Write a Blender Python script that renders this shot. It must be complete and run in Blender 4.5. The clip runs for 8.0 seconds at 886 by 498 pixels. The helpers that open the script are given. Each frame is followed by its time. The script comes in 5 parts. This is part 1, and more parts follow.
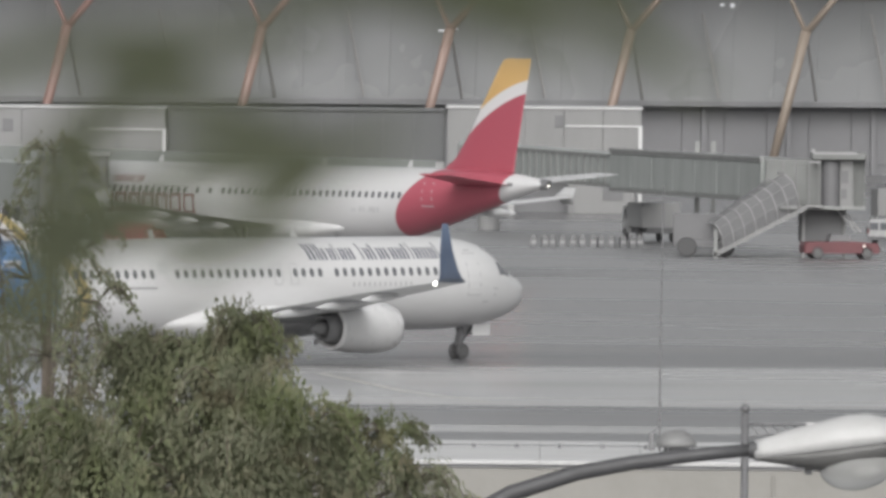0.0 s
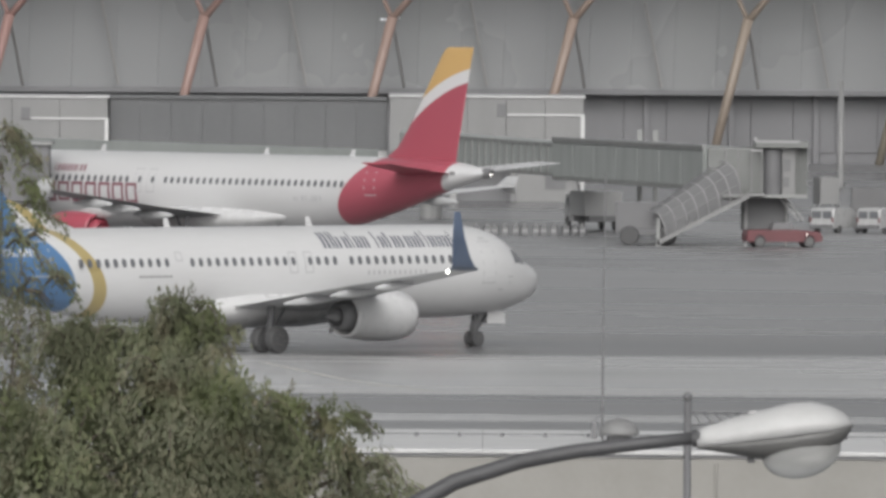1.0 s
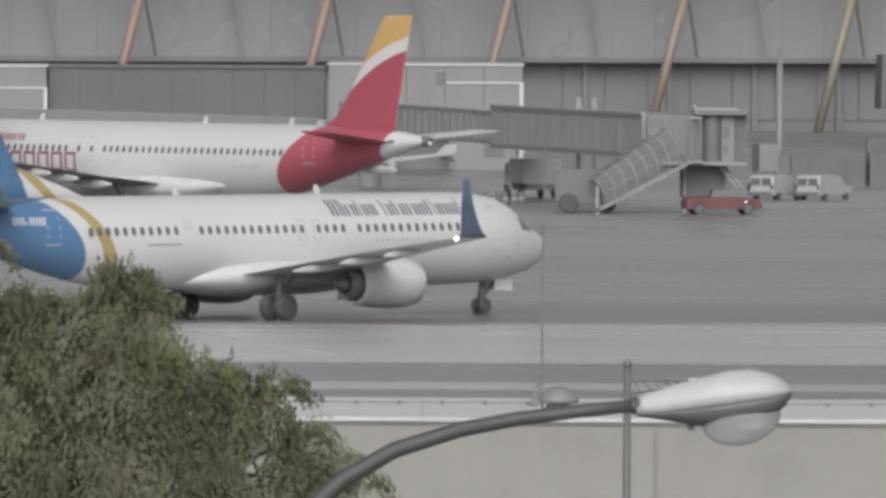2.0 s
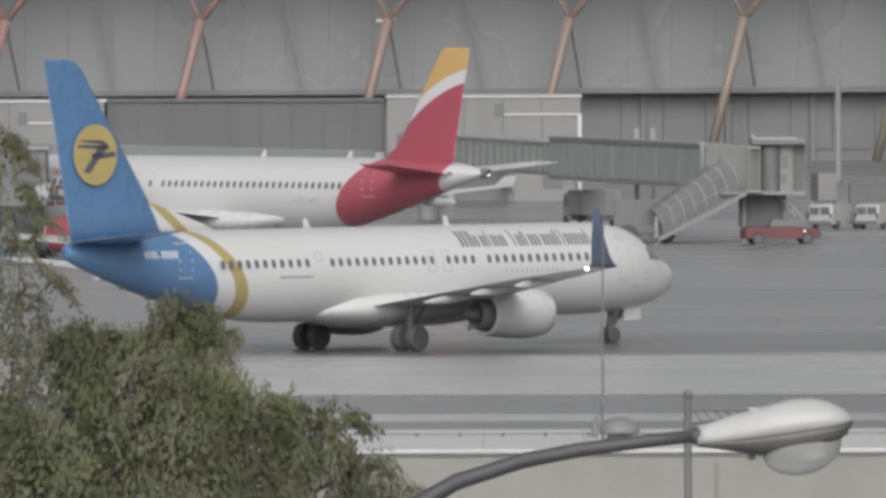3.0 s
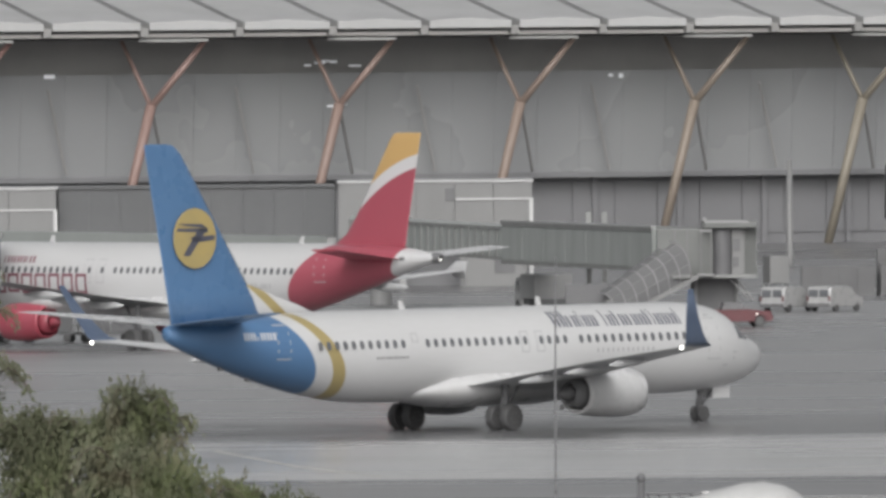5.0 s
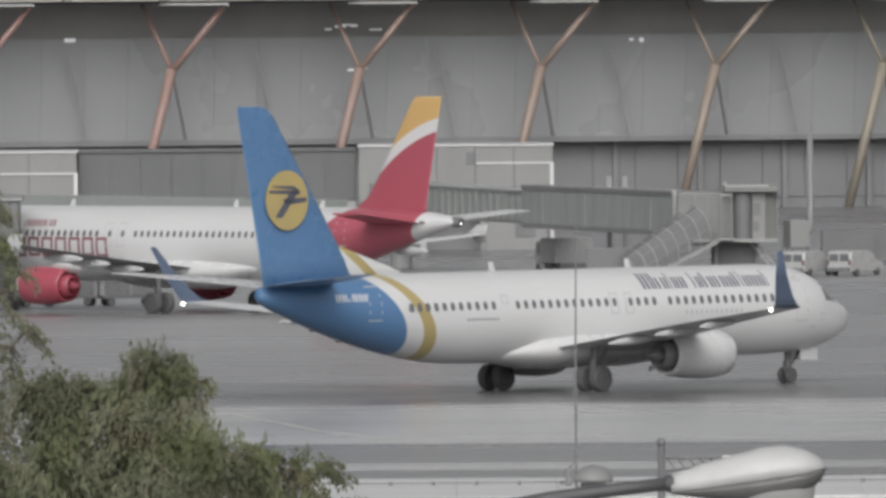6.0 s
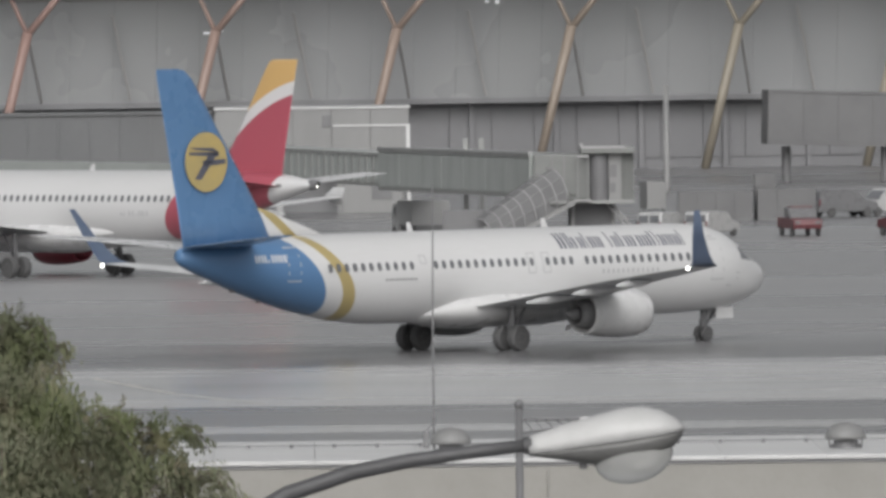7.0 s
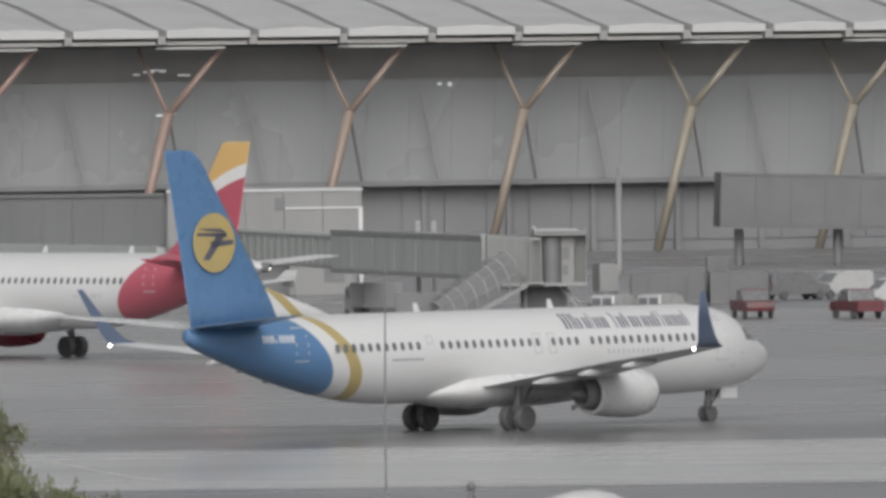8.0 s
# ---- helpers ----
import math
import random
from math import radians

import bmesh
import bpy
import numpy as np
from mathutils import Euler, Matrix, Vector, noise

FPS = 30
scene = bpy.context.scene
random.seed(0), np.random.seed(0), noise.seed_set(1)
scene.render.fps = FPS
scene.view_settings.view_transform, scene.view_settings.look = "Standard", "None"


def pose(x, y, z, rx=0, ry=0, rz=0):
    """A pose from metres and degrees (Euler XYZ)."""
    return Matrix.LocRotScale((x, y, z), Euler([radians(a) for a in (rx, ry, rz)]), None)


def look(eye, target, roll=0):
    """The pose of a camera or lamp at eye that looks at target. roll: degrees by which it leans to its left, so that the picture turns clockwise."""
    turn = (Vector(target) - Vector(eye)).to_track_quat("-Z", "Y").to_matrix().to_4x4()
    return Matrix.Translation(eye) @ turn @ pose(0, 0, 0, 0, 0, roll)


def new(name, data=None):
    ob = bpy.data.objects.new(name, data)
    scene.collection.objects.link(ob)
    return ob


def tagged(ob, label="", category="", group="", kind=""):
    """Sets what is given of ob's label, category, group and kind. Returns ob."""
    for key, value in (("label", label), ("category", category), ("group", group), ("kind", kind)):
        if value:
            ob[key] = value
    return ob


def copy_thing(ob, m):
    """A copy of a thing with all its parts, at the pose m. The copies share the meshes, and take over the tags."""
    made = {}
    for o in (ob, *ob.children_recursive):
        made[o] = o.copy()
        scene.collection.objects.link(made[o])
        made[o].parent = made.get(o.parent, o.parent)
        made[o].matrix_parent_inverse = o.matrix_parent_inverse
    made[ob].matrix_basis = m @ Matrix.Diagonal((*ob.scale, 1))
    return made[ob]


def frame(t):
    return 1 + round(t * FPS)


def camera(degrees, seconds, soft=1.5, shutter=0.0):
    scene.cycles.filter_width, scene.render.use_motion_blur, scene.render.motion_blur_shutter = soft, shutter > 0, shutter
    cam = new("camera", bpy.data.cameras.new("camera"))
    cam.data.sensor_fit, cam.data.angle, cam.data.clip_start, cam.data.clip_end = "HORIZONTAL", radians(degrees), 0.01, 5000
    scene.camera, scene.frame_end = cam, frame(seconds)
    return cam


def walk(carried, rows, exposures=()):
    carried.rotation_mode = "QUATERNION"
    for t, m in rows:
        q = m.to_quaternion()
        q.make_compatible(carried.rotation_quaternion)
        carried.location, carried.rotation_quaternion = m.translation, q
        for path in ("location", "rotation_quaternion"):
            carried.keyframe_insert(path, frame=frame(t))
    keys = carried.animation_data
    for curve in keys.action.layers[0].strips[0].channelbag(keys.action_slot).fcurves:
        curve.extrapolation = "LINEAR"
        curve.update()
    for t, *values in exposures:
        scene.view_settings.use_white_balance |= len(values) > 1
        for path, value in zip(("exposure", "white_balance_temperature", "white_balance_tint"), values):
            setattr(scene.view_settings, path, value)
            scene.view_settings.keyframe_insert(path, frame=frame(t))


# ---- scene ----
EYE = (0.0, 0.0, 16.6)
cam = camera(3.2, 8.0, soft=3.3)
cam.data.dof.use_dof, cam.data.dof.focus_distance, cam.data.dof.aperture_fstop = True, 600.0, 70.0

# seconds, turn to the right, tilt, roll (degrees); the eye stands still on a raised viewing place
AIM = (
    (0.0, -0.3573, -1.0159, 0.541), (0.5, -0.2641, -0.9105, 0.456), (1.0, -0.1490, -1.0545, 0.464),
    (1.5, -0.0043, -1.1203, 0.410), (1.7, 0.0608, -1.1529, 0.396), (2.25, 0.0500, -1.1700, 0.250),
    (2.8, -0.0622, -1.1289, 0.050), (3.0, -0.1432, -1.0528, -0.174), (3.5, -0.0552, -0.8610, -0.203),
    (4.0, 0.0482, -0.7688, -0.181), (4.2, 0.0099, -0.7511, -0.278), (4.75, 0.0250, -0.7450, -0.450),
    (5.3, 0.0251, -0.7630, -0.550), (5.5, 0.0000, -0.8083, -0.420), (6.0, -0.0432, -0.8766, -0.451),
    (6.5, 0.3616, -1.0289, -0.300), (7.0, 0.4729, -1.0172, -0.722), (7.5, 0.5208, -0.8418, -1.085),
    (8.0, 0.6480, -0.7215, -0.693),
)


def aim(yaw, tilt, roll):
    a, b = radians(yaw), radians(tilt)
    to = (EYE[0] + math.sin(a) * math.cos(b), EYE[1] + math.cos(a) * math.cos(b), EYE[2] + math.sin(b))
    return look(EYE, to, roll)


walk(cam, [(t, aim(y, p, r)) for t, y, p, r in AIM], exposures=[(0.0, -0.12), (0.3, -0.08), (0.5, 0.05), (0.8, -0.12), (1.1, -0.3), (8.0, -0.3)])

# ---- overcast daylight ----
world = bpy.data.worlds.new("overcast_sky")
scene.world = world
world.use_nodes = True
wn = world.node_tree
sky = wn.nodes.new("ShaderNodeTexSky")
sky.sky_type, sky.sun_disc = "NISHITA", False
sky.sun_elevation, sky.sun_rotation = radians(31), radians(180)
sky.air_density, sky.dust_density, sky.ozone_density = 1.0, 6.0, 1.0
grey = wn.nodes.new("ShaderNodeHueSaturation")
grey.inputs["Saturation"].default_value = 0.12
wn.links.new(sky.outputs[0], grey.inputs["Color"])
wn.links.new(grey.outputs[0], wn.nodes["Background"].inputs["Color"])
wn.nodes["Background"].inputs["Strength"].default_value = 0.13

sun_data = bpy.data.lights.new("sun", "SUN")
sun_data.energy, sun_data.angle, sun_data.color = 1.5, radians(60), (1.0, 0.995, 0.985)
sun = new("sun", sun_data)
sun.matrix_world = look((0, 0, 200), (0, 130, 122))


# ---- materials ----
def material(name, rough=0.6, metal=0.0, coat=0.0):
    m = bpy.data.materials.new(name)
    m.use_nodes = True
    bsdf = m.node_tree.nodes["Principled BSDF"]
    bsdf.inputs["Roughness"].default_value = rough
    bsdf.inputs["Metallic"].default_value = metal
    bsdf.inputs["Coat Weight"].default_value = coat
    return m, m.node_tree, bsdf


def node(tree, kind, **values):
    n = tree.nodes.new(kind)
    for key, value in values.items():
        if key in n.inputs:
            n.inputs[key].default_value = value
    return n


def mathn(tree, op, a, b=None, c=None):
    n = tree.nodes.new("ShaderNodeMath")
    n.operation = op
    for i, v in enumerate((a, b, c)):
        if v is None:
            continue
        if isinstance(v, (int, float)):
            n.inputs[i].default_value = v
        else:
            tree.links.new(v, n.inputs[i])
    return n.outputs[0]


def mix(tree, fac, a, b):
    n = tree.nodes.new("ShaderNodeMix")
    n.data_type = "RGBA"
    for i, v in ((0, fac), (6, a), (7, b)):
        if isinstance(v, (int, float)):
            n.inputs[i].default_value = v
        elif isinstance(v, tuple):
            n.inputs[i].default_value = (*v, 1)
        else:
            tree.links.new(v, n.inputs[i])
    return n.outputs[2]


def coords(tree, scale=(1, 1, 1), kind="Object"):
    tc = tree.nodes.new("ShaderNodeTexCoord")
    mp = node(tree, "ShaderNodeMapping")
    mp.inputs["Scale"].default_value = scale
    tree.links.new(tc.outputs[kind], mp.inputs["Vector"])
    return mp.outputs[0]


def noise_fac(tree, scale, lo, hi, vec=None, detail=4.0):
    n = node(tree, "ShaderNodeTexNoise", Scale=scale, Detail=detail)
    if vec is not None:
        tree.links.new(vec, n.inputs["Vector"])
    r = tree.nodes.new("ShaderNodeMapRange")
    r.inputs[1].default_value, r.inputs[2].default_value = lo, hi
    tree.links.new(n.outputs[0], r.inputs[0])
    return r.outputs[0]


def bump(tree, bsdf, height, strength=0.2, distance=0.02):
    b = node(tree, "ShaderNodeBump", Strength=strength, Distance=distance)
    tree.links.new(height, b.inputs["Height"])
    tree.links.new(b.outputs[0], bsdf.inputs["Normal"])


def worn(name, colour, dirt, rough=0.6, metal=0.0, size=1.5, amount=0.6, coat=0.0, relief=0.1, stretch=(1, 1, 1)):
    """A base colour with patches of dirt at two sizes and a fine relief."""
    m, tree, bsdf = material(name, rough, metal, coat)
    vec = coords(tree, stretch)
    a = noise_fac(tree, size, 0.42, 0.75, vec)
    b = noise_fac(tree, size * 9, 0.4, 0.8, vec)
    f = mathn(tree, "MULTIPLY", mathn(tree, "ADD", mathn(tree, "MULTIPLY", a, 0.7), mathn(tree, "MULTIPLY", b, 0.3)), amount)
    tree.links.new(mix(tree, f, colour, dirt), bsdf.inputs["Base Color"])
    tree.links.new(mathn(tree, "MULTIPLY_ADD", a, 0.12, rough - 0.04), bsdf.inputs["Roughness"])
    if relief:
        bump(tree, bsdf, b, relief)
    return m


def step(tree, value, edge, soft=0.03):
    r = tree.nodes.new("ShaderNodeMapRange")
    r.inputs[3].default_value, r.inputs[4].default_value = 0.0, 1.0
    d = mathn(tree, "SUBTRACT", value, edge)
    r.inputs[1].default_value, r.inputs[2].default_value = -soft, soft
    tree.links.new(d, r.inputs[0])
    return r.outputs[0]


WHITE, OFFWHITE = (0.59, 0.59, 0.595), (0.49, 0.49, 0.485)
BLUE, NAVY, GOLD = (0.088, 0.18, 0.33), (0.10, 0.13, 0.19), (0.38, 0.305, 0.14)
RED, YELLOW = (0.37, 0.085, 0.115), (0.55, 0.36, 0.15)


def taxi_livery():
    """White paint, a gold band and a blue tail, bounded by curves over the hull; x runs back from the nose."""
    m, tree, bsdf = material("taxi_livery", 0.28, coat=0.3)
    sep = tree.nodes.new("ShaderNodeSeparateXYZ")
    tree.links.new(coords(tree), sep.inputs[0])
    back = mathn(tree, "SUBTRACT", 19.6, sep.outputs[0])
    up = mathn(tree, "SUBTRACT", sep.outputs[2], 1.5)
    edge = mathn(tree, "MULTIPLY_ADD", mathn(tree, "MULTIPLY", up, up), 0.16, 29.55)
    blue = step(tree, back, edge)
    gold = mathn(tree, "MULTIPLY", step(tree, back, mathn(tree, "SUBTRACT", edge, 1.62)), mathn(tree, "SUBTRACT", 1.0, step(tree, back, mathn(tree, "SUBTRACT", edge, 0.92))))
    dirt = noise_fac(tree, 0.6, 0.45, 0.9, coords(tree, (0.25, 1, 1)))
    low = noise_fac(tree, 5.0, 0.4, 0.9, coords(tree, (0.2, 1, 2)))
    paint = mix(tree, mathn(tree, "MULTIPLY", mathn(tree, "ADD", dirt, low), 0.25), WHITE, OFFWHITE)
    c = mix(tree, blue, mix(tree, gold, paint, GOLD), BLUE)
    tree.links.new(c, bsdf.inputs["Base Color"])
    return m


def parked_livery():
    """White paint with a red tail that sweeps down round the hull."""
    m, tree, bsdf = material("parked_livery", 0.28, coat=0.3)
    sep = tree.nodes.new("ShaderNodeSeparateXYZ")
    tree.links.new(coords(tree), sep.inputs[0])
    back = mathn(tree, "SUBTRACT", 17.7, sep.outputs[0])
    up = sep.outputs[2]
    e = mathn(tree, "SUBTRACT", up, 1.8)
    front = mathn(tree, "MULTIPLY_ADD", mathn(tree, "MULTIPLY", e, e), 0.17, 27.2)
    rear = mathn(tree, "MULTIPLY_ADD", up, 0.55, 32.3)
    f = mathn(tree, "MULTIPLY", step(tree, back, front), mathn(tree, "SUBTRACT", 1.0, step(tree, back, rear)))
    dirt = noise_fac(tree, 0.6, 0.45, 0.9, coords(tree, (0.25, 1, 1)))
    paint = mix(tree, mathn(tree, "MULTIPLY", dirt, 0.3), (0.57, 0.57, 0.575), (0.46, 0.46, 0.455))
    tree.links.new(mix(tree, f, paint, RED), bsdf.inputs["Base Color"])
    return m


def parked_fin_paint():
    m, tree, bsdf = material("parked_fin_paint", 0.3, coat=0.3)
    sep = tree.nodes.new("ShaderNodeSeparateXYZ")
    tree.links.new(coords(tree), sep.inputs[0])
    ahead = mathn(tree, "ADD", sep.outputs[0], 18.7)
    drop = mathn(tree, "ADD", mathn(tree, "MULTIPLY", ahead, 0.16), mathn(tree, "MULTIPLY", mathn(tree, "MULTIPLY", ahead, ahead), 0.065))
    z = mathn(tree, "ADD", sep.outputs[2], drop)
    c = mix(tree, step(tree, z, 9.95), RED, WHITE)
    c = mix(tree, step(tree, z, 10.65), c, YELLOW)
    tree.links.new(c, bsdf.inputs["Base Color"])
    return m


def wet_ground(name, light, dark, size, rough_lo, rough_hi):
    m, tree, bsdf = material(name, 0.3)
    vec = coords(tree, (0.35, 1, 1))
    a = noise_fac(tree, size, 0.35, 0.7, vec)
    b = noise_fac(tree, size * 7, 0.35, 0.75, vec)
    fine = noise_fac(tree, 3.0, 0.3, 0.7)
    f = mathn(tree, "ADD", mathn(tree, "MULTIPLY", a, 0.6), mathn(tree, "ADD", mathn(tree, "MULTIPLY", b, 0.25), mathn(tree, "MULTIPLY", fine, 0.15)))
    tree.links.new(mix(tree, f, light, dark), bsdf.inputs["Base Color"])
    r = tree.nodes.new("ShaderNodeMapRange")
    r.inputs[3].default_value, r.inputs[4].default_value = rough_hi, rough_lo
    tree.links.new(a, r.inputs[0])
    tree.links.new(r.outputs[0], bsdf.inputs["Roughness"])
    bsdf.inputs["Specular IOR Level"].default_value = 0.4
    bump(tree, bsdf, fine, 0.08, 0.01)
    return m


M_TAXI, M_PARKED, M_FIN2 = taxi_livery(), parked_livery(), parked_fin_paint()
M_WHITE = worn("white_paint", WHITE, OFFWHITE, 0.3, size=0.8, coat=0.2, relief=0)
M_BLUE = worn("blue_paint", BLUE, (0.095, 0.19, 0.35), 0.3, size=0.7, coat=0.3, relief=0)
M_NAVY = worn("navy_paint", NAVY, (0.04, 0.07, 0.14), 0.35, size=0.9, relief=0)
M_GOLD = worn("gold_paint", GOLD, (0.5, 0.36, 0.12), 0.35, size=1.2, relief=0)
M_RED = worn("red_paint", RED, (0.40, 0.03, 0.05), 0.35, size=1.0, relief=0)
M_WING = worn("wing_grey", (0.48, 0.485, 0.49), (0.38, 0.38, 0.385), 0.4, size=0.7, stretch=(1, 0.3, 1), relief=0)
M_STRUTLEG = worn("gear_leg_grey", (0.11, 0.11, 0.115), (0.08, 0.08, 0.085), 0.5, size=2.0, relief=0)
M_WINGLOW = worn("wing_lower_grey", (0.6, 0.605, 0.61), (0.5, 0.5, 0.505), 0.5, size=0.7, stretch=(1, 0.3, 1), relief=0)
# parked wing's underside: shade painted in as a darker grey
M_PARKSHADE = worn("parked_wing_shade_grey", (0.24, 0.243, 0.248), (0.19, 0.19, 0.195), 0.5, size=0.7, stretch=(1, 0.3, 1), relief=0)
M_WINGTOP = worn("wing_upper_grey", (0.60, 0.605, 0.61), (0.50, 0.50, 0.505), 0.35, size=0.7, stretch=(1, 0.3, 1), relief=0)
M_METAL = worn("bare_metal", (0.55, 0.55, 0.56), (0.35, 0.35, 0.35), 0.35, 0.8, size=2.0, relief=0)
M_DARK = worn("dark_metal", (0.17, 0.17, 0.175), (0.12, 0.12, 0.12), 0.5, size=2.0, relief=0)
M_TYRE = worn("tyre_rubber", (0.075, 0.075, 0.077), (0.10, 0.10, 0.10), 0.75, size=3.0)
M_PANE = worn("cabin_pane", (0.15, 0.155, 0.165), (0.11, 0.11, 0.12), 0.15, size=2.0, relief=0)
M_INK = worn("dark_lettering", (0.085, 0.088, 0.115), (0.11, 0.113, 0.14), 0.4, size=3.0, relief=0)
M_LINE = worn("panel_line", (0.45, 0.45, 0.46), (0.35, 0.35, 0.36), 0.5, size=3.0, relief=0)
M_PINK = worn("red_lettering", (0.24, 0.10, 0.125), (0.2, 0.1, 0.12), 0.4, size=3.0, relief=0)


def glow(name, colour, strength):
    m, tree, bsdf = material(name, 0.3)
    bsdf.inputs["Base Color"].default_value = (*colour, 1)
    bsdf.inputs["Emission Color"].default_value = (*colour, 1)
    bsdf.inputs["Emission Strength"].default_value = strength
    return m


M_LIGHT = glow("navigation_light", (1.0, 0.97, 0.9), 10.0)


# ---- mesh helpers ----
def part(name, bm, mat, parent=None, label="", smooth=False, m=None):
    me = bpy.data.meshes.new(name)
    bm.to_mesh(me)
    bm.free()
    me.materials.append(mat)
    if smooth:
        for p in me.polygons:
            p.use_smooth = True
    ob = new(name, me)
    if parent:
        ob.parent = parent
    if m is not None:
        ob.matrix_basis = m
    return tagged(ob, label)


def thing(name, label, category, group="", m=None, kind=""):
    ob = new(name)
    ob.empty_display_size = 0.3
    if m is not None:
        ob.matrix_basis = m
    return tagged(ob, label, category, group, kind)


def box(bm, lo, hi, bevel=0.0):
    r = bmesh.ops.create_cube(bm, size=1.0)
    c = [(a + b) / 2 for a, b in zip(lo, hi)]
    d = [b - a for a, b in zip(lo, hi)]
    bmesh.ops.transform(bm, matrix=Matrix.Translation(c) @ Matrix.Diagonal((*d, 1)), verts=r["verts"])
    if bevel:
        es = list({e for v in r["verts"] for e in v.link_edges})
        bmesh.ops.bevel(bm, geom=es, offset=bevel, segments=2, affect="EDGES", profile=0.6)
    return bm


def boxed(lo, hi, bevel=0.0):
    return box(bmesh.new(), lo, hi, bevel)


def rod(bm, a, b, r, r2=None, seg=10):
    a, b = Vector(a), Vector(b)
    d = b - a
    res = bmesh.ops.create_cone(bm, cap_ends=True, segments=seg, radius1=r, radius2=r if r2 is None else r2, depth=d.length)
    q = d.to_track_quat("Z", "Y").to_matrix().to_4x4()
    bmesh.ops.transform(bm, matrix=Matrix.Translation((a + b) / 2) @ q, verts=res["verts"])
    return bm


def rings(loops, closed=True, caps=True):
    """A skin over loops of points that all have the same count."""
    bm = bmesh.new()
    vs = [[bm.verts.new(p) for p in loop] for loop in loops]
    n = len(loops[0])
    for a, b in zip(vs, vs[1:]):
        for i in range(n if closed else n - 1):
            j = (i + 1) % n
            bm.faces.new((a[i], a[j], b[j], b[i]))
    if caps and closed:
        bm.faces.new(list(reversed(vs[0])))
        bm.faces.new(vs[-1])
    bmesh.ops.recalc_face_normals(bm, faces=bm.faces)
    return bm


def tube(points, radii, seg=12):
    loops = []
    pts = [Vector(p) for p in points]
    for i, p in enumerate(pts):
        d = (pts[min(i + 1, len(pts) - 1)] - pts[max(i - 1, 0)]).normalized()
        s = d.cross(Vector((0, 1, 0.001))).normalized()
        u = s.cross(d)
        r = radii[i] if isinstance(radii, (list, tuple)) else radii
        loops.append([p + r * (math.cos(a) * s + math.sin(a) * u) for a in (2 * math.pi * k / seg for k in range(seg))])
    return rings(loops)


def lathe(profile, seg=28, axis="x"):
    """profile: (along, radius) pairs, turned round the axis."""
    loops = []
    for x, r in profile:
        ring = []
        for k in range(seg):
            a = 2 * math.pi * k / seg
            c, s = r * math.cos(a), r * math.sin(a)
            ring.append((x, c, s) if axis == "x" else (c, s, x) if axis == "z" else (c, x, s))
        loops.append(ring)
    return rings(loops)


def hull_ring(x, top, bot, half, n=40):
    c, h = (top + bot) / 2, (top - bot) / 2
    return [(x, half * math.cos(2 * math.pi * k / n), c + h * math.sin(2 * math.pi * k / n)) for k in range(n)]


def smooth_stations(rows, count):
    """Stations along a hull, eased between the given ones."""
    xs = np.array([r[0] for r in rows])
    out = []
    for b in np.linspace(0, 1, count):
        b = xs[0] + (xs[-1] - xs[0]) * (0.5 - 0.5 * math.cos(math.pi * b)) if count > 3 else b
        i = min(max(int(np.searchsorted(xs, b)) - 1, 0), len(rows) - 2)
        t = (b - xs[i]) / (xs[i + 1] - xs[i])
        vals = []
        for k in (1, 2, 3):
            p = [rows[min(max(j, 0), len(rows) - 1)][k] for j in (i - 1, i, i + 1, i + 2)]
            x4 = [xs[min(max(j, 0), len(rows) - 1)] for j in (i - 1, i, i + 1, i + 2)]
            d1 = (p[2] - p[0]) / max(x4[2] - x4[0], 1e-6) * (xs[i + 1] - xs[i])
            d2 = (p[3] - p[1]) / max(x4[3] - x4[1], 1e-6) * (xs[i + 1] - xs[i])
            lim = 3 * (p[2] - p[1])
            d1 = 0 if d1 * lim <= 0 else math.copysign(min(abs(d1), abs(lim)), lim)
            d2 = 0 if d2 * lim <= 0 else math.copysign(min(abs(d2), abs(lim)), lim)
            vals.append((2 * t**3 - 3 * t**2 + 1) * p[1] + (t**3 - 2 * t**2 + t) * d1 + (-2 * t**3 + 3 * t**2) * p[2] + (t**3 - t**2) * d2)
        out.append((b, *vals))
    return out


def aerofoil(le, te, thick, n=9, upright=False):
    """A closed wing section from the leading to the trailing point."""
    le, te = Vector(le), Vector(te)
    off = Vector((0, 1, 0)) if upright else Vector((0, 0, 1))
    up, lo = [], []
    for i in range(n + 1):
        t = 0.5 - 0.5 * math.cos(math.pi * i / n)
        y = thick * (te - le).length * 5 * (0.2969 * math.sqrt(t) - 0.126 * t - 0.3516 * t * t + 0.2843 * t**3 - 0.1016 * t**4) + 0.004
        p = le.lerp(te, t)
        up.append(p + off * y * (1.0 if upright else 0.55))
        lo.append(p - off * y * (1.0 if upright else 1.25))
    return up + lo[::-1][0:-1]


def hull_half(rows, b, z):
    """The hull's half width at a station and a height."""
    for r, s in zip(rows, rows[1:]):
        if r[0] <= b <= s[0]:
            t = (b - r[0]) / (s[0] - r[0])
            top, bot, half = (r[k] + (s[k] - r[k]) * t for k in (1, 2, 3))
            q = (z - (top + bot) / 2) / ((top - bot) / 2)
            return half * math.sqrt(max(1 - q * q, 0.0))
    return 0.0


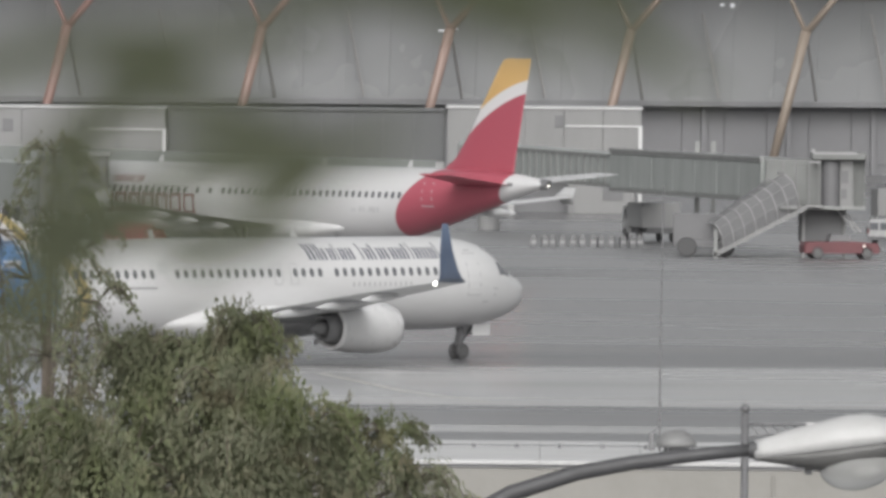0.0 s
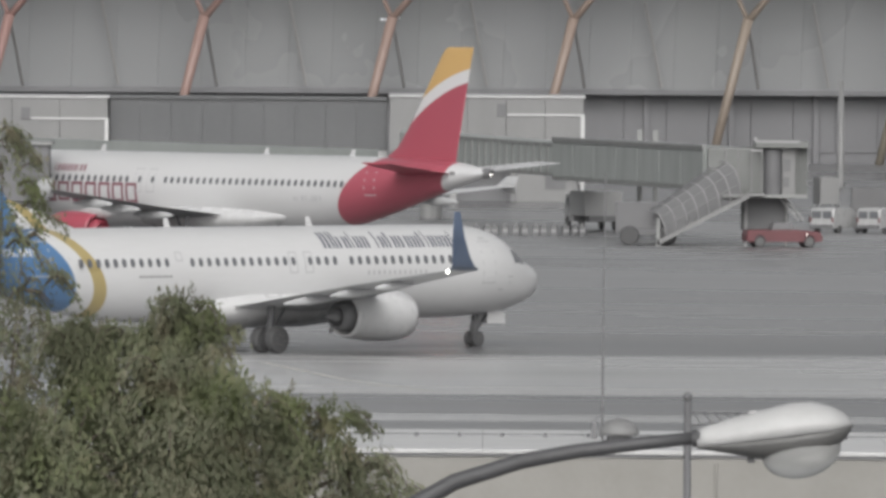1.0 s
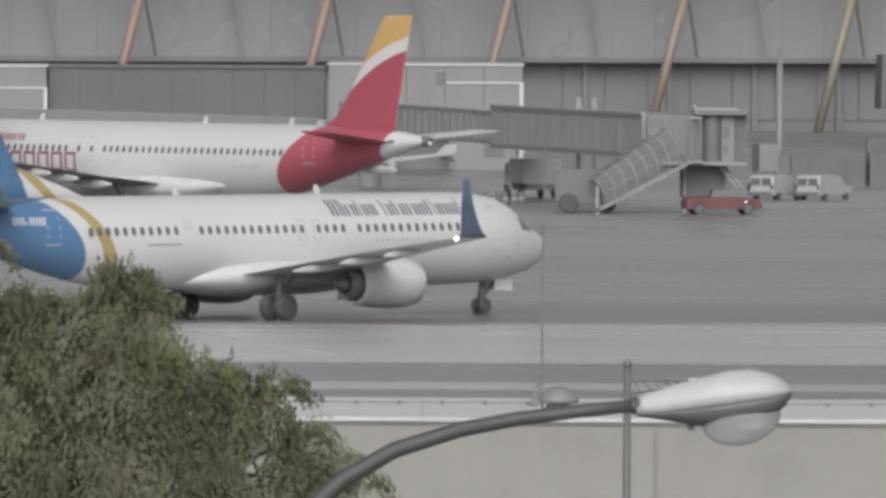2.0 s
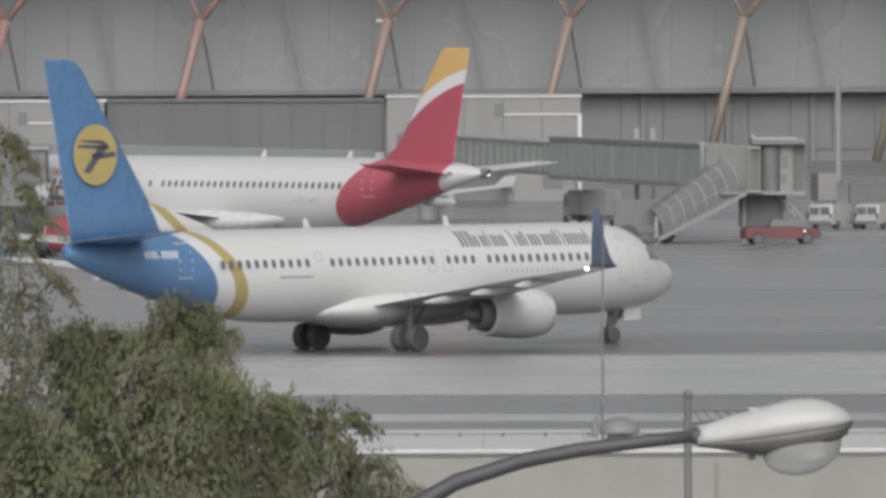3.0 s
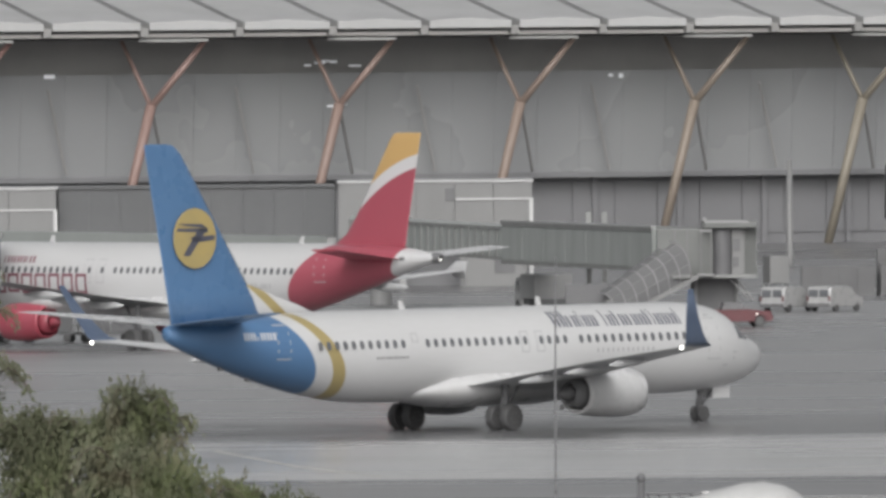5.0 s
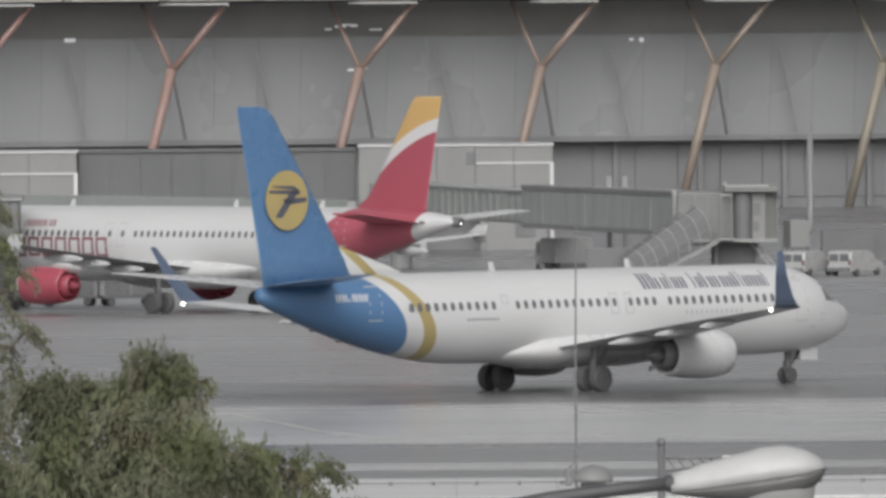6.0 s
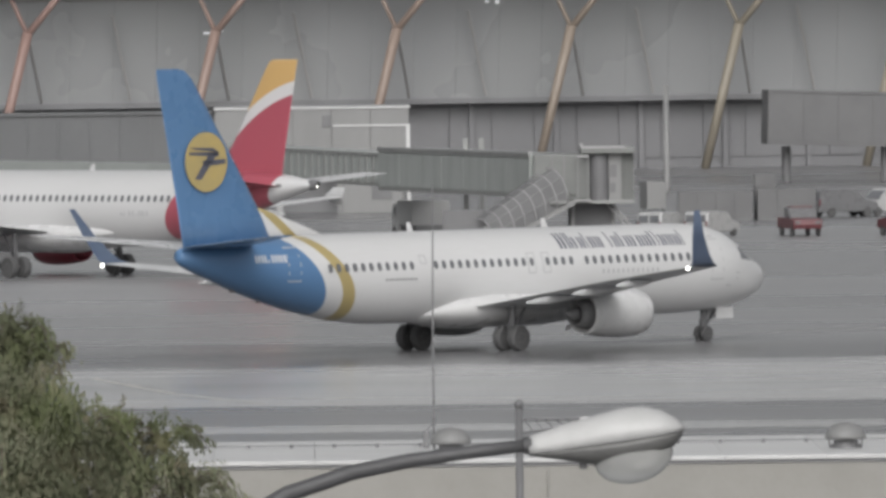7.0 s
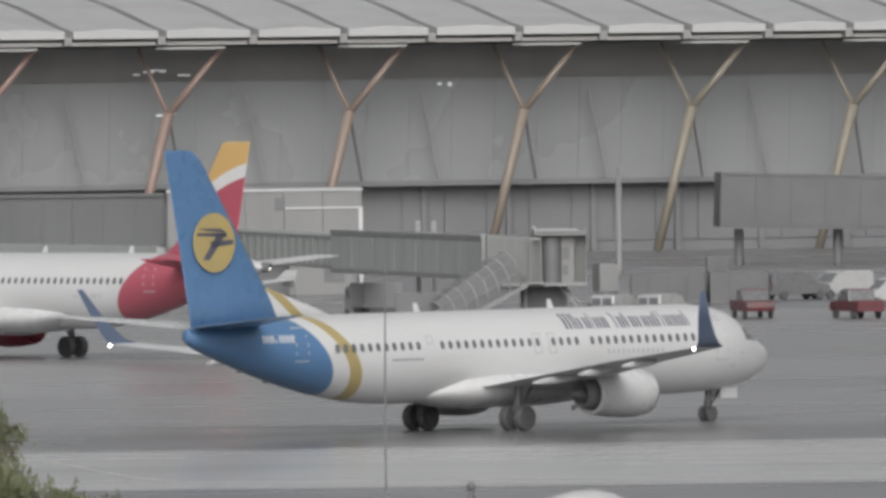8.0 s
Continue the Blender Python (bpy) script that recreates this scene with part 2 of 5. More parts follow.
# ---- aircraft ----
def patch(rows, main, side, b0, b1, z0, z1, lift=0.012, nz=4, nb=2, round_=0.0, slant=0.0):
    """A thin raised panel that follows the hull, between two stations and two heights."""
    bm = bmesh.new()
    grid = []
    for j in range(nz + 1):
        z = z0 + (z1 - z0) * j / nz
        t = abs(2 * j / nz - 1)
        cut = round_ * (b1 - b0) / 2 * t**3
        line = []
        for i in range(nb + 1):
            b = b0 + cut + (b1 - b0 - 2 * cut) * i / nb - slant * (z - z0)
            line.append(bm.verts.new((main - b, side * (hull_half(rows, b, z) + lift), z)))
        grid.append(line)
    for r, s in zip(grid, grid[1:]):
        for i in range(nb):
            bm.faces.new((r[i], r[i + 1], s[i + 1], s[i]) if side < 0 else (s[i], s[i + 1], r[i + 1], r[i]))
    bmesh.ops.recalc_face_normals(bm, faces=bm.faces)
    ext = bmesh.ops.extrude_face_region(bm, geom=bm.faces[:])
    for v in [g for g in ext["geom"] if isinstance(g, bmesh.types.BMVert)]:
        v.co.y -= side * (lift + 0.02)
    bmesh.ops.recalc_face_normals(bm, faces=bm.faces)
    return bm


def hull_frame(rows, main, side, b0, b1, z0, z1, w=0.05):
    """The seam round a door: four narrow strips joined."""
    bm = bmesh.new()
    for a in ((b0, b0 + w, z0, z1), (b1 - w, b1, z0, z1), (b0, b1, z0, z0 + w), (b0, b1, z1 - w, z1)):
        p = patch(rows, main, side, *a, lift=0.010)
        me = bpy.data.meshes.new("tmp")
        p.to_mesh(me)
        p.free()
        bm.from_mesh(me)
        bpy.data.meshes.remove(me)
    return bm


def wing_mesh(main, side, sections):
    """sections: (lateral, leading b, trailing b, height, relative thickness)."""
    return rings([aerofoil((main - le, side * y, z), (main - te, side * y, z - 0.005 * (te - le)), th) for y, le, te, z, th in sections])


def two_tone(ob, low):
    """The lower skin of a wing takes a second paint; the parked wing's holds shade."""
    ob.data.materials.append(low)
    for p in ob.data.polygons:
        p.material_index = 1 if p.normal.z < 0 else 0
    ob.data.set_sharp_from_angle(angle=math.radians(35))
    return ob


def fin_mesh(main, sections):
    """sections: (height, leading b, trailing b, relative thickness)."""
    return rings([aerofoil((main - le, 0, z), (main - te, 0, z), th, upright=True) for z, le, te, th in sections])


WHEELS = []


def wheel_on(parent, x, y, r, w):
    tyre = part("tyre", lathe([(y - w / 2, r * 0.62), (y - w / 2, r * 0.9), (y - w * 0.36, r * 0.985), (y - w * 0.15, r), (y + w * 0.15, r), (y + w * 0.36, r * 0.985), (y + w / 2, r * 0.9), (y + w / 2, r * 0.62)], 28, "y"), M_TYRE, parent, smooth=False)
    tyre.location = (x, 0, r)
    WHEELS.append((tyre, x, r))
    for k in range(6):
        a = k * math.pi / 3
        part("hub_bolt", boxed((r * 0.38 * math.cos(a) - 0.03, y - w * 0.53, r * 0.38 * math.sin(a) - 0.03), (r * 0.38 * math.cos(a) + 0.03, y + w * 0.53, r * 0.38 * math.sin(a) + 0.03)), M_DARK, tyre)
    part("rim", lathe([(y - w * 0.46, r * 0.25), (y - w * 0.5, r * 0.6), (y + w * 0.5, r * 0.6), (y + w * 0.46, r * 0.25)], 20, "y"), M_METAL, tyre)


def gear(parent, name, x, y, r, w, gap, top, lean):
    g = new(name)
    g.parent = parent
    strut = bmesh.new()
    rod(strut, (x, y, r), (x + lean, y, top), 0.13, 0.16, 12)
    rod(strut, (x, y - gap / 2, r), (x, y + gap / 2, r), 0.09)
    rod(strut, (x + 0.05, y, r + 0.25), (x + 1.0 * (1 if lean >= 0 else -1), y, top), 0.06)
    rod(strut, (x - 0.12, y, r + 0.1), (x - 0.22, y, r + 0.5), 0.045)
    rod(strut, (x - 0.22, y, r + 0.5), (x - 0.05, y, r + 0.85), 0.045)
    part("strut", strut, M_STRUTLEG, g)
    for s in (-1, 1):
        wheel_on(g, x, y + s * gap / 2, r, w)
    return g


def engine_pod(parent, main, side, b0, length, lateral, z, r, cowl, paint_name, nozzle=None):
    e = new("engine")
    e.parent = parent
    e.location = (main - b0, side * lateral, z)
    L = length
    part("cowling", lathe([(-0.05, r * 0.78), (0.0, r * 0.86), (-0.12, r * 0.94), (-0.5, r * 1.02), (-1.2, r * 1.06), (-L * 0.55, r * 1.02), (-L * 0.8, r * 0.90), (-L * 0.86, r * 0.84), (-L * 0.85, r * 0.76), (-L * 0.6, r * 0.74), (-0.6, r * 0.74)], 40), cowl, e, paint_name, True)
    part("intake_lip", lathe([(-0.02, r * 0.8), (0.03, r * 0.86), (0.0, r * 0.905), (-0.13, r * 0.955), (-0.13, r * 0.9), (-0.05, r * 0.8)], 40), M_METAL, e, "polished metal intake lip", True)
    part("fan", lathe([(-0.7, r * 0.73), (-0.72, 0.3), (-0.45, 0.12), (-0.3, 0.02)], 32), M_DARK, e)
    part("exhaust", lathe([(-L * 0.5, r * 0.72), (-L * 0.86, r * 0.62), (-L * 0.97, r * 0.5), (-L * 0.97, r * 0.44), (-L * 0.8, r * 0.4)], 32), nozzle or M_DARK, e, "metal exhaust nozzle", True)
    part("exhaust_plug", lathe([(-L * 0.8, r * 0.36), (-L * 1.0, r * 0.26), (-L * 1.12, 0.03)], 24), nozzle or M_DARK, e, "", True)
    return e


def bars(parent, rows, main, side, b0, z0, z1, pattern, mat, name="lettering_bar", flip=1, slant=0.0):
    """Plain upright bars in place of painted words; pattern: (width, share of height, gap)."""
    b = b0
    for w, share, gap in pattern:
        strokes = ((0.0, 0.34), (0.66, 1.0)) if w > 0.24 else ((0.0, 0.55),)
        for p, q in strokes:
            lo, hi = sorted((b + flip * w * p, b + flip * w * q))
            part(name, patch(rows, main, side, lo, hi, z0, z0 + (z1 - z0) * share, slant=slant), mat, parent)
        b += flip * (w + gap)


def taxiing_airliner():
    MAIN = 19.6
    rows = smooth_stations([
        (0.25, 2.90, 2.75, 0.06), (0.5, 3.26, 2.36, 0.48), (1.0, 3.55, 2.02, 0.84), (1.8, 3.88, 1.72, 1.18),
        (2.4, 4.32, 1.58, 1.38), (3.2, 4.82, 1.46, 1.58), (4.4, 5.12, 1.35, 1.77), (6.2, 5.24, 1.28, 1.88), (8.0, 5.24, 1.28, 1.88),
        (24.0, 5.24, 1.28, 1.88), (27.0, 5.24, 1.38, 1.86), (30.0, 5.22, 1.86, 1.68), (33.0, 5.14, 2.62, 1.28), (35.7, 4.98, 3.5, 0.78),
        (37.0, 4.84, 3.98, 0.46), (37.35, 4.72, 4.2, 0.24)], 70)
    a = thing("airliner", "white twin-engine airliner with blue tail, taxiing on wet apron", "airplane", "airliners")
    part("fuselage", rings([hull_ring(MAIN - b, t, o, h) for b, t, o, h in rows]), M_TAXI, a, "white hull with gold band and blue rear", True)
    # belly fairing
    part("wing_fairing", rings([hull_ring(MAIN - b, t, o, h, 28) for b, t, o, h in (
        (12.4, 2.0, 1.5, 0.9), (13.4, 2.5, 1.12, 1.75), (15.2, 2.75, 0.98, 2.15), (19.5, 2.75, 0.96, 2.2), (21.5, 2.6, 1.05, 1.95), (23.0, 2.2, 1.3, 1.3), (24.0, 1.8, 1.5, 0.6))]), M_WHITE, a, "", True)
    for s in (-1, 1):
        w = two_tone(part("wing", wing_mesh(MAIN, s, [(1.5, 13.7, 20.9, 1.95, 0.07), (2.4, 14.3, 20.95, 2.02, 0.065), (5.6, 16.0, 21.0, 2.5, 0.06), (11.2, 18.9, 22.4, 3.17, 0.055), (17.3, 22.3, 24.05, 3.8, 0.05)]), M_WINGTOP, a, "pale grey wing with darker underside", True), M_WINGLOW)
        part("winglet", rings([aerofoil((MAIN - le, s * y, z), (MAIN - te, s * y, z), th, upright=u) for y, z, le, te, th, u in (
            (17.3, 3.8, 22.35, 24.05, 0.05, False), (17.5, 3.96, 22.8, 24.15, 0.045, True), (17.65, 4.3, 23.2, 24.3, 0.045, True), (17.98, 5.1, 23.9, 24.65, 0.045, True), (18.4, 6.2, 24.65, 25.0, 0.045, True))]), M_NAVY, w, "dark blue winglet", True)
        lamp = bmesh.new()
        bmesh.ops.create_icosphere(lamp, subdivisions=2, radius=0.068)
        bmesh.ops.transform(lamp, matrix=pose(MAIN - 24.15, s * 17.25, 3.72), verts=lamp.verts)
        part("navigation_light", lamp, M_LIGHT, w, "lit white wing tip light")
        for y, b, z, L in ((6.2, 19.8, 2.28, 3.4), (9.2, 20.4, 2.66, 3.0), (12.3, 21.3, 3.02, 2.5)):
            f = lathe([(1.1, 0.02), (0.8, 0.12), (0.2, 0.2), (-0.6, 0.22), (-1.3, 0.16), (-1.9, 0.03)], 14)
            bmesh.ops.transform(f, matrix=pose(MAIN - b - 0.45, s * y, z + 0.02, 0, -4, 0) @ Matrix.Diagonal((L / 3.2, 0.65, 0.8, 1)), verts=f.verts)
            part("flap_fairing", f, M_WING, w, "", True)
        e = engine_pod(a, MAIN, s, 13.6, 4.2, 4.83, 1.56, 1.02, M_WHITE, "white engine cowling")
        part("pylon", rings([aerofoil((MAIN - 14.4, s * 4.83, 2.5), (MAIN - 17.2, s * 4.83, 2.1), 0.05, upright=True), aerofoil((MAIN - 15.6, s * 4.83, 2.75), (MAIN - 18.5, s * 4.83, 2.3), 0.05, upright=True)]), M_WHITE, a, "", True)
        two_tone(part("stabiliser", wing_mesh(MAIN, s, [(0.3, 33.3, 37.5, 4.85, 0.05), (7.15, 37.8, 39.0, 5.38, 0.045)]), M_WHITE, a, "white horizontal stabiliser with blue underside", True), M_BLUE)
        gear(a, "main_gear", 0.0, s * 2.86, 0.565, 0.42, 0.86, 2.0, 0.1)
        mesh = None
        skip = {15, 20, 34, 35}
        for k in range(47):
            if k in skip:
                continue
            b = 6.3 + 0.508 * k
            ob = None
            if mesh is None:
                ob = part("cabin_window", patch(rows, MAIN, s, 6.3, 6.3 + 0.25, 3.62, 3.98, round_=0.55), M_PANE, a)
                mesh, first = ob.data, 6.3
            else:
                ob = new("cabin_window", mesh)
                ob.parent = a
            ob.location.x = -(b - first) + 0.0
        for b0, b1, z0, z1 in ((4.55, 5.4, 2.75, 4.55), (15.9, 16.4, 3.3, 4.2), (16.85, 17.35, 3.3, 4.2), (23.75, 24.15, 3.85, 4.25), (31.3, 32.0, 3.25, 4.75)):
            d = part("door", patch(rows, MAIN, s, b0, b1, z0, z1, lift=0.006, nz=6), M_TAXI, a)
            part("door_seam", hull_frame(rows, MAIN, s, b0, b1, z0, z1), M_LINE, d)
        ws = bmesh.new()
        for b0, b1, z0, z1 in ((1.95, 2.45, 3.55, 3.98), (2.5, 3.05, 3.6, 4.15)):
            q = patch(rows, MAIN, s, b0, b1, z0, z1, lift=0.015)
            me = bpy.data.meshes.new("tmp")
            q.to_mesh(me)
            q.free()
            ws.from_mesh(me)
            bpy.data.meshes.remove(me)
        part("cockpit_window", ws, M_PANE, a)
        # painted words become plain bars, letter by letter
        word = [(0.36, 1, 0.13), (0.27, 1, 0.11), (0.2, 0.72, 0.1), (0.3, 0.72, 0.11), (0.1, 1, 0.11), (0.29, 0.72, 0.11), (0.3, 0.72, 0.42)]
        word += [(0.12, 1, 0.13), (0.29, 0.72, 0.11), (0.18, 0.95, 0.11), (0.3, 0.72, 0.11), (0.2, 0.72, 0.1), (0.29, 0.72, 0.11), (0.3, 0.72, 0.11), (0.18, 0.95, 0.11), (0.1, 1, 0.11), (0.3, 0.72, 0.11), (0.29, 0.72, 0.11), (0.3, 0.72, 0.11), (0.1, 1, 0.2)]
        start, flip = (14.95, -1) if s < 0 else (6.2, 1)
        word = [(w * 1.13, h, g * 1.13) for w, h, g in word]
        bars(a, rows, MAIN, s, start, 4.32, 4.98, word, M_INK, flip=flip)
        bars(a, rows, MAIN, s, 12.6 if s < 0 else 8.6, 3.2, 3.38, [(0.22, 1, 0.1)] * 12, M_LINE, flip=flip)
        bars(a, rows, MAIN, s, 26.4 if s < 0 else 24.3, 3.18, 3.27, [(0.32, 1, 0.08)] * 5, M_DARK, flip=flip)
        bars(a, rows, MAIN, s, 33.75 if s < 0 else 32.3, 4.1, 4.42, [(0.25, 1, 0.09), (0.25, 1, 0.09), (0.12, 0.4, 0.09), (0.25, 1, 0.09), (0.25, 1, 0.09), (0.2, 1, 0.09)], M_WHITE, flip=flip)
        # the gold disc and dark bird sign on the fin
        disc = lathe([(0.0, 0.0001), (0.0, 1.27), (0.06, 1.27), (0.06, 0.0001)], 40, "y")
        c = (MAIN - 35.75, s * 0.17, 8.45)
        bmesh.ops.transform(disc, matrix=pose(*c, 0, 0, 0) @ Matrix.Diagonal((1, s, 1, 1)), verts=disc.verts)
        part("tail_disc", disc, M_GOLD, a, "gold disc with a dark sign")
        sign = bmesh.new()
        for quad in (((-1.1, 0.42), (0.75, 0.42), (0.75, 0.22), (-1.1, 0.3)), ((0.2, 0.42), (0.75, 0.42), (-0.35, -0.75), (-0.75, -0.72)), ((-0.3, 0.05), (1.15, 0.12), (1.15, -0.08), (-0.15, -0.2)), ((-1.1, 0.62), (0.4, 0.6), (0.7, 0.42), (-0.6, 0.52))):
            f = [sign.verts.new((c[0] + q[0] * (-1 if s > 0 else 1), c[1] + s * 0.075, c[2] + q[1])) for q in quad]
            sign.faces.new(f)
        part("tail_sign", sign, M_INK, a)
    part("fin", fin_mesh(MAIN, [(4.7, 31.1, 37.0, 0.045), (6.0, 32.05, 37.25, 0.045), (9.0, 34.2, 37.85, 0.042), (12.0, 36.35, 38.5, 0.04), (12.35, 36.8, 38.55, 0.03), (12.42, 37.2, 38.5, 0.02)]), M_BLUE, a, "blue tail fin", True)
    part("dorsal_fin", rings([aerofoil((MAIN - le, 0, z), (MAIN - 34.0, 0, z), 0.035, upright=True) for le, z in ((28.0, 5.1), (29.3, 5.55), (30.8, 6.0), (32.3, 6.45))]), M_TAXI, a, "", True)
    gear(a, "nose_gear", MAIN - 4.0, 0.0, 0.345, 0.2, 0.42, 1.6, 0.05)
    for b, z in ((14.0, 5.2), (22.6, 5.2), (12.5, 1.0)):
        up = 0.42 if z > 3 else -0.3
        part("antenna", rings([aerofoil((MAIN - b, 0, z - 0.05), (MAIN - b - 0.45, 0, z - 0.05), 0.06, upright=True), aerofoil((MAIN - b - 0.25, 0, z + up), (MAIN - b - 0.5, 0, z + up), 0.06, upright=True)]), M_WHITE, a)
    for s in (-1, 1):
        for b0, b1, z0, z1 in ((4.75, 5.15, 4.62, 4.7), (3.3, 3.62, 3.0, 3.06), (3.9, 4.25, 2.45, 2.52), (3.4, 3.55, 2.75, 2.8)):
            part("nose_panel", patch(rows, MAIN, s, b0, b1, z0, z1), M_LINE, a)
    for b, z in ((34.0, 2.94), (32.4, 2.46)):
        part("tail_skid", boxed((MAIN - b - 0.2, -0.07, z - 0.1), (MAIN - b + 0.16, 0.07, z + 0.22), 0.04), M_DARK, a)
    for y in (-0.4, 0.4):
        part("gear_door", boxed((MAIN - 3.6, y - 0.02, 1.0), (MAIN - 2.5, y + 0.02, 1.5), 0.01), M_WHITE, a)
    return a


def parked_airliner():
    MAIN = 17.7
    rows = smooth_stations([
        (-4.0, 2.95, 2.8, 0.06), (-3.7, 3.35, 2.35, 0.55), (-3.1, 3.8, 2.0, 0.98), (-2.2, 4.45, 1.8, 1.4), (-1.0, 5.2, 1.7, 1.72), (0.4, 5.65, 1.66, 1.9), (2.0, 5.8, 1.65, 1.975),
        (4.0, 5.8, 1.65, 1.975), (23.5, 5.8, 1.65, 1.975), (26.5, 5.8, 1.9, 1.94), (29.5, 5.78, 2.6, 1.75), (32.5, 5.72, 3.45, 1.3), (35.5, 5.55, 4.3, 0.75), (37.2, 5.3, 4.75, 0.4), (37.57, 5.2, 4.85, 0.28)], 70)
    a = thing("airliner", "white twin-engine airliner with red tail, parked at the gate", "airplane", "airliners", pose(A_X, A_Y, 0, 0, 0, A_TURN))
    part("fuselage", rings([hull_ring(MAIN - b, t, o, h) for b, t, o, h in rows]), M_PARKED, a, "white hull with a red rear", True)
    part("wing_fairing", rings([hull_ring(MAIN - b, t, o, h, 28) for b, t, o, h in (
        (10.4, 2.4, 1.9, 0.9), (11.4, 2.9, 1.5, 1.8), (13.0, 3.2, 1.3, 2.3), (18.0, 3.2, 1.28, 2.35), (20.5, 3.15, 1.5, 2.1), (22.5, 2.95, 1.95, 1.75), (23.6, 2.75, 2.3, 1.45))]), M_WHITE, a, "", True)
    part("tail_pipe", lathe([(MAIN - 37.4, 0.3), (MAIN - 37.95, 0.24), (MAIN - 37.95, 0.16), (MAIN - 37.5, 0.14)], 20), M_DARK, a, "dark exhaust pipe", False, pose(0, 0, 5.02))
    for s in (-1, 1):
        w = two_tone(part("wing", wing_mesh(MAIN, s, [(1.5, 11.3, 18.6, 2.5, 0.08), (2.4, 12.0, 18.6, 2.55, 0.08), (6.4, 14.1, 18.6, 2.95, 0.07), (11.5, 16.9, 19.9, 3.45, 0.06), (16.9, 19.8, 21.4, 4.0, 0.05)]), M_WINGTOP, a, "pale grey wing with darker underside", True), M_PARKSHADE)
        part("wing_fence", rings([aerofoil((MAIN - le, s * 16.95, z), (MAIN - te, s * 16.95, z), 0.03, upright=True) for z, le, te in ((3.6, 20.7, 21.4), (4.0, 19.8, 21.4), (4.55, 20.7, 21.6))]), M_WING, w, "", True)
        for y, b, z in ((6.4, 17.4, 2.62), (9.6, 18.3, 2.98), (12.6, 19.5, 3.3)):
            f = lathe([(1.4, 0.02), (0.9, 0.12), (0.2, 0.22), (-0.7, 0.24), (-1.5, 0.16), (-2.1, 0.03)], 14)
            bmesh.ops.transform(f, matrix=pose(MAIN - b, s * y, z - 0.14) @ Matrix.Diagonal((0.95, 0.7, 1.0, 1)), verts=f.verts)
            part("flap_fairing", f, M_WING, w, "", True)
        engine_pod(a, MAIN, s, 9.1, 3.9, 5.75, 1.52, 1.0, M_RED, "red engine cowling", M_RED)
        part("pylon", rings([aerofoil((MAIN - 10.0, s * 5.75, 2.4), (MAIN - 13.2, s * 5.75, 2.2), 0.05, upright=True), aerofoil((MAIN - 12.6, s * 5.75, 3.0), (MAIN - 16.5, s * 5.75, 2.7), 0.05, upright=True)]), M_WHITE, a, "", True)
        # left one red: the tail's red reflected on its underside is painted in
        st = part("stabiliser", wing_mesh(MAIN, s, [(0.4, 31.3, 35.4, 4.95, 0.06), (6.2, 34.4, 36.7, 5.55, 0.06)]), M_WHITE if s < 0 else M_RED, a, "", True)
        st.data.set_sharp_from_angle(angle=math.radians(35))
        gear(a, "main_gear", 0.0, s * 3.8, 0.58, 0.42, 0.93, 2.4, 0.1)
        mesh = None
        for k in range(49):
            if k in (16, 18, 20):
                continue
            b = 2.3 + 0.533 * k
            if mesh is None:
                ob = part("cabin_window", patch(rows, MAIN, s, 2.3, 2.55, 4.12, 4.48, round_=0.55), M_PANE, a)
                mesh = ob.data
            else:
                ob = new("cabin_window", mesh)
                ob.parent = a
            ob.location.x = -(b - 2.3)
        for b0, b1, z0, z1 in ((0.9, 1.75, 3.3, 5.15), (11.0, 11.65, 3.6, 4.9), (12.1, 12.75, 3.6, 4.9), (29.6, 30.35, 3.7, 5.4)):
            d = part("door", patch(rows, MAIN, s, b0, b1, z0, z1, lift=0.006, nz=6), M_PARKED, a)
            part("door_seam", hull_frame(rows, MAIN, s, b0, b1, z0, z1), M_LINE, d)
        flip = 1 if s > 0 else -1
        for k in range(7):
            lo = 3.6 + 1.13 * k
            part("lettering_bar", hull_frame(rows, MAIN, s, lo, lo + 0.92, 3.0 + 0.05 * (k % 2), 4.1, 0.16), M_PINK, a)
        bars(a, rows, MAIN, s, 4.2 if s > 0 else 7.8, 4.68, 5.05, [(0.12, 1, 0.12), (0.42, 1, 0.12), (0.42, 1, 0.12), (0.42, 1, 0.12), (0.12, 1, 0.12), (0.45, 1, 0.12)], M_PINK, flip=flip, slant=0.2)
        bars(a, rows, MAIN, s, 24.2 if s > 0 else 26.6, 3.35, 3.65, [(0.35, 0.7, 0.3), (0.2, 1, 0.08), (0.2, 1, 0.1), (0.1, 0.4, 0.1), (0.25, 1, 0.08), (0.2, 1, 0.08), (0.2, 1, 0.08)], M_LINE, flip=flip)
        part("cockpit_window", patch(rows, MAIN, s, -2.3, -1.1, 3.9, 4.45, lift=0.015), M_PANE, a)
        part("tail_mark", patch(rows, MAIN, s, 35.4, 35.75, 4.9, 5.08), M_DARK, a)
    part("fin", fin_mesh(MAIN, [(5.2, 28.6, 35.0, 0.045), (5.75, 29.5, 35.1, 0.045), (6.3, 30.4, 35.2, 0.045), (7.4, 31.3, 35.45, 0.045), (11.3, 33.9, 36.3, 0.042), (11.66, 34.2, 36.4, 0.03), (11.76, 34.5, 36.38, 0.02)]), M_FIN2, a, "red tail fin with white band and yellow tip", True)
    gear(a, "nose_gear", MAIN - 1.07, 0.0, 0.38, 0.22, 0.5, 2.0, 0.05)
    for b in (6.0, 19.5, 26.5):
        part("antenna", rings([aerofoil((MAIN - b, 0, 5.75), (MAIN - b - 0.45, 0, 5.75), 0.06, upright=True), aerofoil((MAIN - b - 0.25, 0, 6.15), (MAIN - b - 0.5, 0, 6.15), 0.06, upright=True)]), M_WHITE, a)
    tail = bmesh.new()
